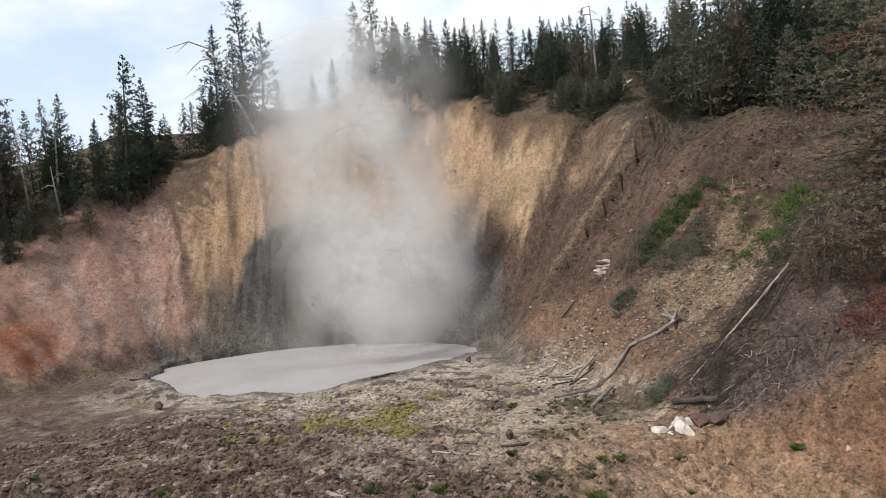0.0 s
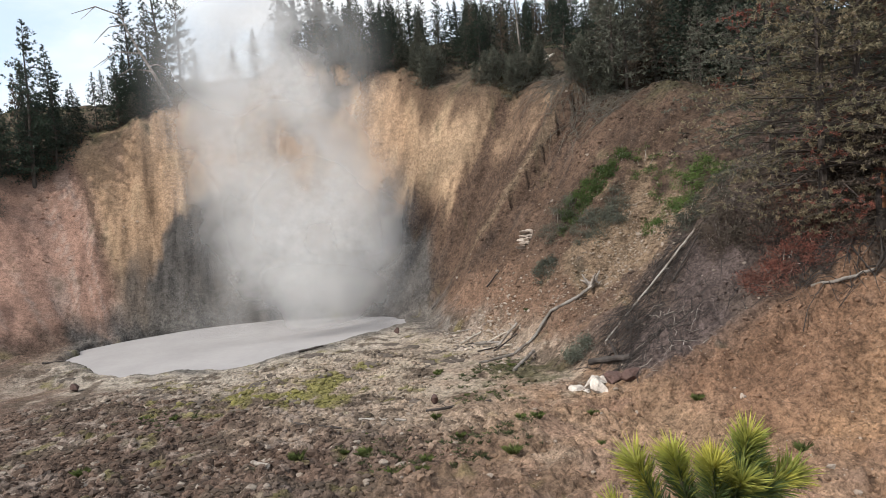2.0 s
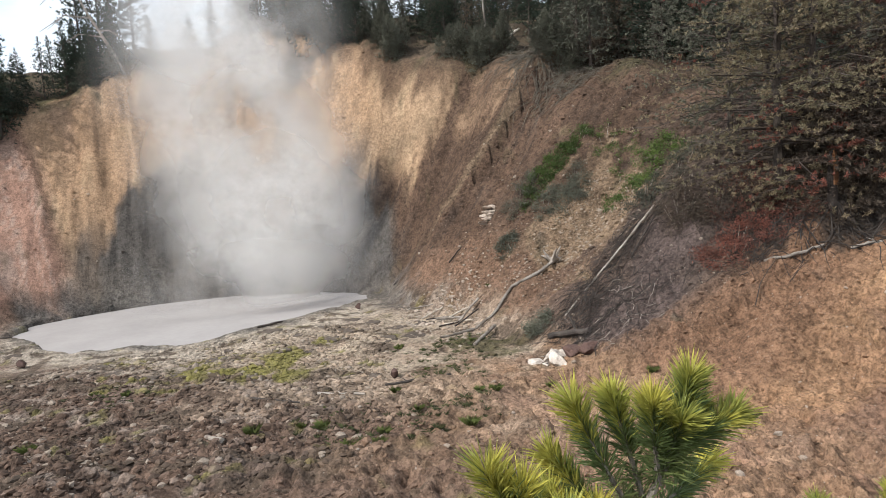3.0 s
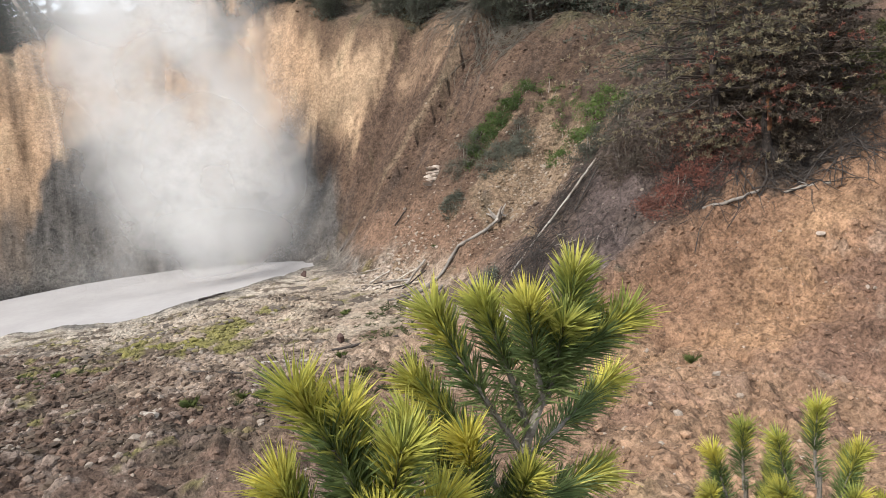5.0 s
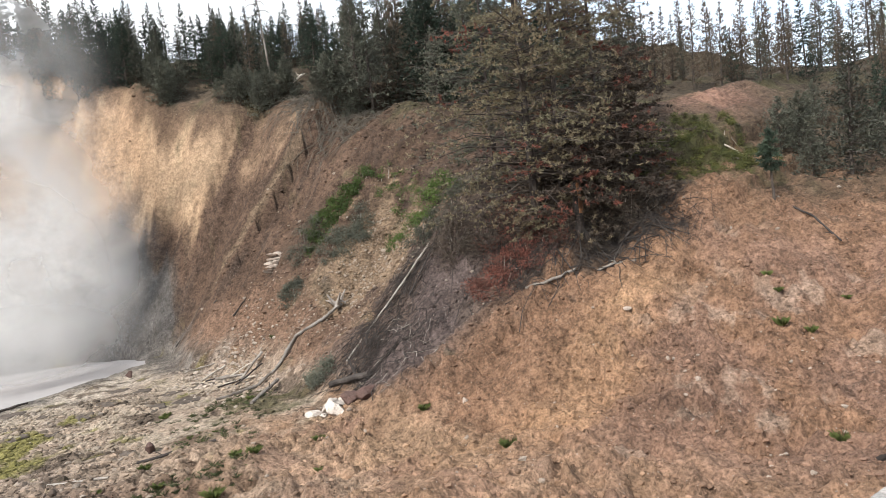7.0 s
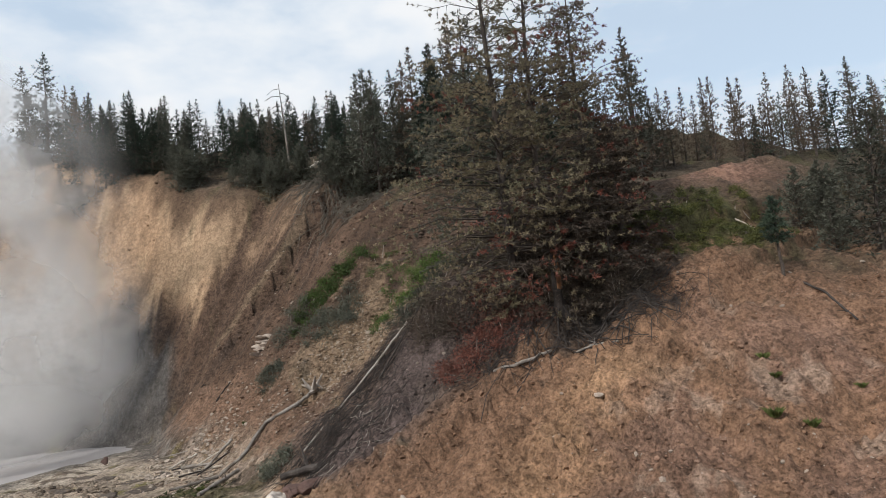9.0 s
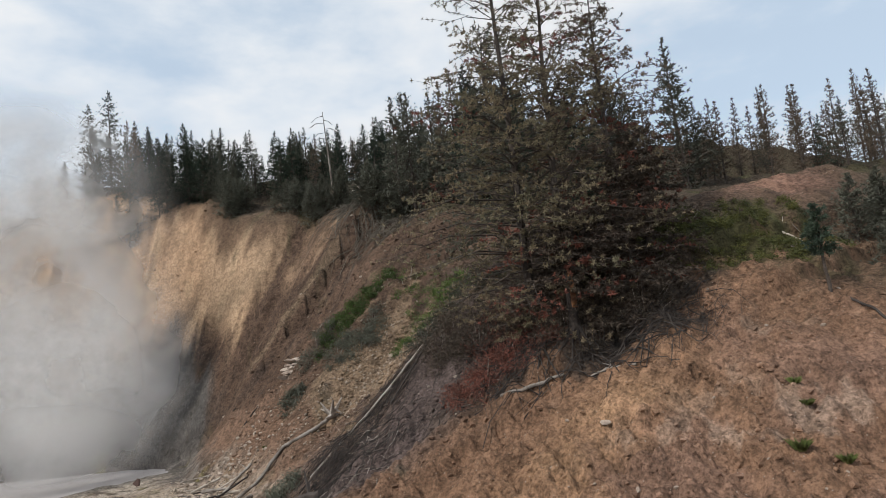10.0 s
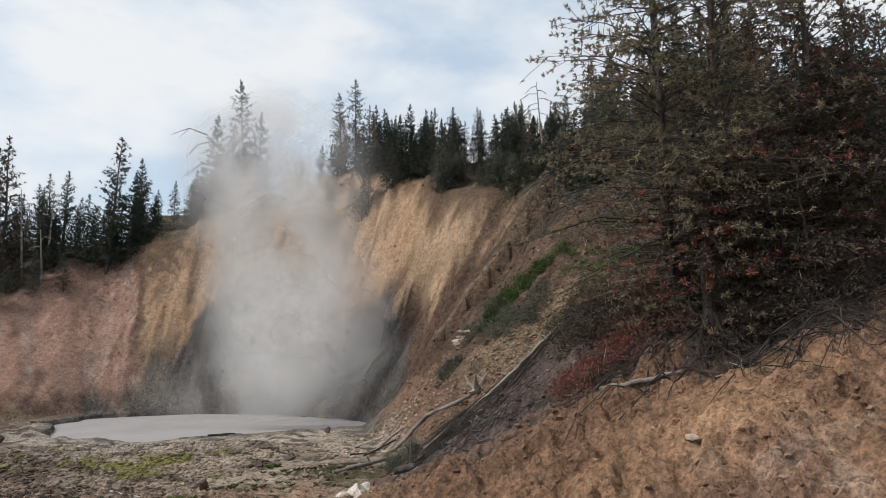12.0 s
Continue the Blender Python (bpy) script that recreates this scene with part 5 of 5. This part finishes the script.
# ---------------------------------------------------------------- young pines beside the boardwalk


def brush_shoot(leaf_v, leaf_f, old_v, old_f, wood_v, wood_f, rng, foot, head, needles, length):
    """One shoot: a dense round brush of young needles at its end and looser, older ones below."""
    foot, head = Vector(foot), Vector(head)
    way = (head - foot).normalized()
    bow = Vector((rng.gauss(0, 0.012), rng.gauss(0, 0.012), 0))
    end = head - way * length * 0.55

    def axis(s):
        return foot.lerp(end, s) + bow * math.sin(math.pi * s)
    tube(wood_v, wood_f, [axis(0), axis(0.35), axis(0.7), axis(1)], [0.0075, 0.006, 0.005, 0.003], 5)
    for n in range(needles):
        young = n % 5 != 0
        s = 0.42 + 0.58 * rng.random() ** 0.8 if young else 0.55 * rng.random()
        p = axis(s)
        side = way.cross(Vector((rng.gauss(0, 1), rng.gauss(0, 1), rng.gauss(0, 1)))).normalized()
        spread = rng.uniform(0.25, 1.25) if young else rng.uniform(0.9, 2.0)
        d = (way + side * spread).normalized()
        far = length * rng.uniform(0.72, 1.12) * (1.0 if young else 0.95)
        q = p + d * far + Vector((rng.gauss(0, 0.04), rng.gauss(0, 0.04), -0.05)) * far
        across = d.cross(Vector((rng.gauss(0, 1), rng.gauss(0, 1), rng.gauss(0, 1)))).normalized() * 0.0016
        m = p.lerp(q, 0.6) + Vector((0, 0, 0.02)) * far
        v, f = (leaf_v, leaf_f) if young and s > 0.70 + rng.gauss(0, 0.12) else (old_v, old_f)
        k = len(v)
        v += [tuple(p - across * 0.7), tuple(p + across * 0.7), tuple(m + across), tuple(q), tuple(m - across)]
        f.append((k, k + 1, k + 2, k + 3, k + 4))


def young_pine(label, seed, foot, stem, shoots, needles=680, length=0.074):
    rng = random.Random(seed)
    root = tagged(new("pine_seedling"), label, "young pine", "young pines by the boardwalk")
    sv, sf = [], []
    tube(sv, sf, [foot] + stem, [0.015 - 0.007 * n / len(stem) for n in range(len(stem) + 1)], 7)
    mesh_object("stem", sv, sf, M["bark_grey"], root)
    for a, b in shoots:
        lv, lf, ov, of, wv, wf = [], [], [], [], [], []
        brush_shoot(lv, lf, ov, of, wv, wf, rng, a, b, needles, length)
        sprig = mesh_object("shoot", wv, wf, M["bark_grey"], root)
        mesh_object("young_needles", lv, lf, M["needle_young"], sprig, "bright yellow-green young needles")
        mesh_object("old_needles", ov, of, M["needle_old"], sprig, "darker green older needles")
    return root


M["bark_grey"] = make_material("bark_grey", (0.22, 0.20, 0.17), (0.12, 0.10, 0.085), scale=20, fine=120, bump=0.5, bump_size=0.004)
M["needle_old"] = make_material("needle_old", (0.17, 0.21, 0.075), (0.10, 0.14, 0.055), scale=9, fine=40, bump=0, vary=0.15, through_light=0.3, rough=0.4)
young_pine("young pine with bright yellow-green needle brushes", 1, (0.79, 1.19, at_ground(0.79, 1.19) - 0.05),
           [(0.777, 1.168, 2.979), (0.806, 1.139, 3.386), (0.874, 1.129, 3.522), (0.932, 1.119, 3.658)],
           [((0.932, 1.119, 3.638), (1.000, 1.090, 3.910)), ((0.922, 1.109, 3.638), (0.884, 1.061, 3.871)), ((0.884, 1.129, 3.541), (0.728, 1.139, 3.871)), ((0.903, 1.139, 3.580), (0.825, 1.139, 3.871)),
            ((0.932, 1.119, 3.658), (1.116, 1.080, 3.803)), ((0.932, 1.129, 3.648), (1.048, 1.139, 3.813)), ((0.884, 1.158, 3.503), (1.175, 1.274, 3.600)), ((0.845, 1.139, 3.425), (1.097, 1.177, 3.444)),
            ((0.825, 1.129, 3.406), (0.651, 1.100, 3.697)), ((0.825, 1.119, 3.386), (0.758, 1.071, 3.658)), ((0.932, 1.109, 3.658), (0.952, 1.042, 3.832)), ((0.845, 1.119, 3.444), (0.690, 1.197, 3.735)),
            ((0.806, 1.139, 3.367), (0.884, 1.061, 3.561)), ((0.796, 1.139, 3.270), (0.981, 1.139, 3.367)), ((0.796, 1.139, 3.231), (0.651, 1.042, 3.425))])
young_pine("young pine with yellow-green tips close to the boardwalk", 2, (0.59, 0.96, at_ground(0.59, 0.96) - 0.05), [(0.586, 0.939, 3.034), (0.567, 0.929, 3.527)],
           [((0.567, 0.929, 3.527), (0.491, 0.920, 3.860)), ((0.567, 0.929, 3.527), (0.557, 0.911, 3.822)), ((0.567, 0.920, 3.508), (0.633, 0.863, 3.774)), ((0.567, 0.929, 3.489), (0.453, 0.911, 3.736)),
            ((0.577, 0.929, 3.461), (0.700, 0.901, 3.660)), ((0.567, 0.929, 3.432), (0.586, 0.863, 3.679)), ((0.577, 0.939, 3.394), (0.510, 0.844, 3.603)), ((0.577, 0.939, 3.366), (0.700, 0.882, 3.527))], 760, 0.075)
def small_pine(seed, x, y, top, size):
    """A low young pine: a short stem with upright shoots round it."""
    spread = [(0.0, 0.0, 0.0), (-0.16, 0.03, -0.10), (0.12, -0.08, -0.16), (0.22, 0.05, -0.26), (-0.24, -0.06, -0.24), (0.02, -0.16, -0.28), (-0.08, 0.10, -0.34), (0.28, -0.05, -0.42), (-0.30, 0.0, -0.46)]
    young_pine("small young pine with upright needle shoots", seed, (x, y, at_ground(x, y) - 0.05), [(x, y, top - 0.8 * size), (x + 0.01, y, top - 0.3 * size)],
               [((x + 0.4 * a * size, y + 0.4 * b * size, top + (c - 0.36) * size), (x + a * size, y + b * size, top + c * size)) for a, b, c in spread], 560, 0.08)


small_pine(3, 2.20, 1.76, 3.13, 0.95)
small_pine(4, 2.03, 1.92, 3.02, 0.8)

# ---------------------------------------------------------------- steam
def steam_material(dense_to, lumpy):
    m = bpy.data.materials.new("steam")
    m.use_nodes = True
    nt = m.node_tree
    nt.nodes.clear()
    out = nt.nodes.new("ShaderNodeOutputMaterial")
    uv = nt.nodes.new("ShaderNodeUVMap")
    dist = nt.nodes.new("ShaderNodeVectorMath")
    dist.operation = "LENGTH"
    nt.links.new(uv.outputs[0], dist.inputs[0])
    fade = nt.nodes.new("ShaderNodeMapRange")
    fade.interpolation_type = "SMOOTHERSTEP"
    fade.inputs["From Min"].default_value, fade.inputs["From Max"].default_value = 1.0, 0.15
    nt.links.new(dist.outputs["Value"], fade.inputs["Value"])
    co = nt.nodes.new("ShaderNodeTexCoord")
    info = nt.nodes.new("ShaderNodeObjectInfo")
    puff = nt.nodes.new("ShaderNodeTexNoise")
    puff.noise_dimensions = "4D"
    puff.inputs["Scale"].default_value, puff.inputs["Detail"].default_value, puff.inputs["Roughness"].default_value = lumpy, 5, 0.5
    nt.links.new(co.outputs["Object"], puff.inputs["Vector"])
    far = nt.nodes.new("ShaderNodeMath")
    far.operation = "MULTIPLY"
    far.inputs[1].default_value = 20
    nt.links.new(info.outputs["Random"], far.inputs[0])
    nt.links.new(far.outputs[0], puff.inputs["W"])
    body = nt.nodes.new("ShaderNodeMapRange")
    body.interpolation_type = "SMOOTHSTEP"
    body.inputs["From Min"].default_value, body.inputs["From Max"].default_value = 0.27, 0.60
    nt.links.new(puff.outputs[0], body.inputs["Value"])
    dense = nt.nodes.new("ShaderNodeMath")
    dense.operation = "MULTIPLY"
    nt.links.new(fade.outputs[0], dense.inputs[0])
    nt.links.new(body.outputs[0], dense.inputs[1])
    thin = nt.nodes.new("ShaderNodeMath")
    thin.operation = "MULTIPLY"
    thin.inputs[1].default_value = dense_to
    nt.links.new(dense.outputs[0], thin.inputs[0])
    part_of = nt.nodes.new("ShaderNodeSeparateXYZ")
    nt.links.new(co.outputs["Object"], part_of.inputs[0])
    rise = nt.nodes.new("ShaderNodeMapRange")
    rise.interpolation_type = "SMOOTHSTEP"
    rise.inputs["From Min"].default_value, rise.inputs["From Max"].default_value = -0.12, 0.5
    nt.links.new(part_of.outputs["Z"], rise.inputs["Value"])
    low = nt.nodes.new("ShaderNodeMath")
    low.operation = "MULTIPLY"
    nt.links.new(thin.outputs[0], low.inputs[0])
    nt.links.new(rise.outputs[0], low.inputs[1])
    clear = nt.nodes.new("ShaderNodeBsdfTransparent")
    front, back, drops, mix = (nt.nodes.new(k) for k in ("ShaderNodeBsdfDiffuse", "ShaderNodeBsdfTranslucent", "ShaderNodeMixShader", "ShaderNodeMixShader"))
    for s in (front, back):
        s.inputs["Color"].default_value = (0.84, 0.83, 0.82, 1)
        nt.links.new(s.outputs[0], drops.inputs[1 if s == front else 2])
    drops.inputs[0].default_value = 0.5
    nt.links.new(low.outputs[0], mix.inputs[0])
    nt.links.new(clear.outputs[0], mix.inputs[1])
    nt.links.new(drops.outputs[0], mix.inputs[2])
    nt.links.new(mix.outputs[0], out.inputs["Surface"])
    return m


def make_steam():
    thick, veil, haze = steam_material(0.98, 0.32), steam_material(0.78, 0.30), steam_material(0.55, 0.24)
    root = tagged(new("steam_plume"), "billowing white steam rising from the mud pool", "steam", kind="stuff")
    root.location = (-1.5, 23.9, 0)
    root.scale = (0.80, 0.72, 0.74)
    # wisps: offset across, offset in depth, height, half width, half height
    wisps = [(-0.2, 0.0, 6.2, 5.0, 8.2), (-1.6, 1.6, 10.6, 6.2, 7.0), (-0.2, 2.4, 2.6, 6.0, 3.2), (1.8, 0.8, 5.0, 3.8, 4.6),
             (-3.2, 3.2, 6.6, 4.2, 6.6), (0.2, -1.6, 4.4, 3.8, 6.0), (-1.4, -0.8, 13.6, 5.6, 5.0), (-0.6, -2.4, 1.6, 6.0, 3.2)]
    for count, (dx, dy, dz, w, h) in enumerate(wisps):
        n = 14
        verts, faces, uvs = [], [], []
        for j in range(n + 1):
            for i in range(n + 1):
                u, v = 2 * i / n - 1, 2 * j / n - 1
                bulge = 0.05 * (u * u + v * v) + 0.04 * math.sin(3.1 * u + dx) * math.cos(2.7 * v + dz)
                verts.append((dx + u * w * 1.15, dy + bulge, max(dz + v * h, -0.1)))
                uvs.append((u, v))
        for j in range(n):
            for i in range(n):
                k = j * (n + 1) + i
                faces.append((k, k + 1, k + n + 2, k + n + 1))
        ob = mesh_object("wisp", verts, faces, haze if count == 7 else thick if count in (0, 1, 2, 5) else veil, root, smooth=True)
        layer = ob.data.uv_layers.new(name="spread")
        for loop in ob.data.loops:
            layer.data[loop.index].uv = uvs[loop.vertex_index]


make_steam()
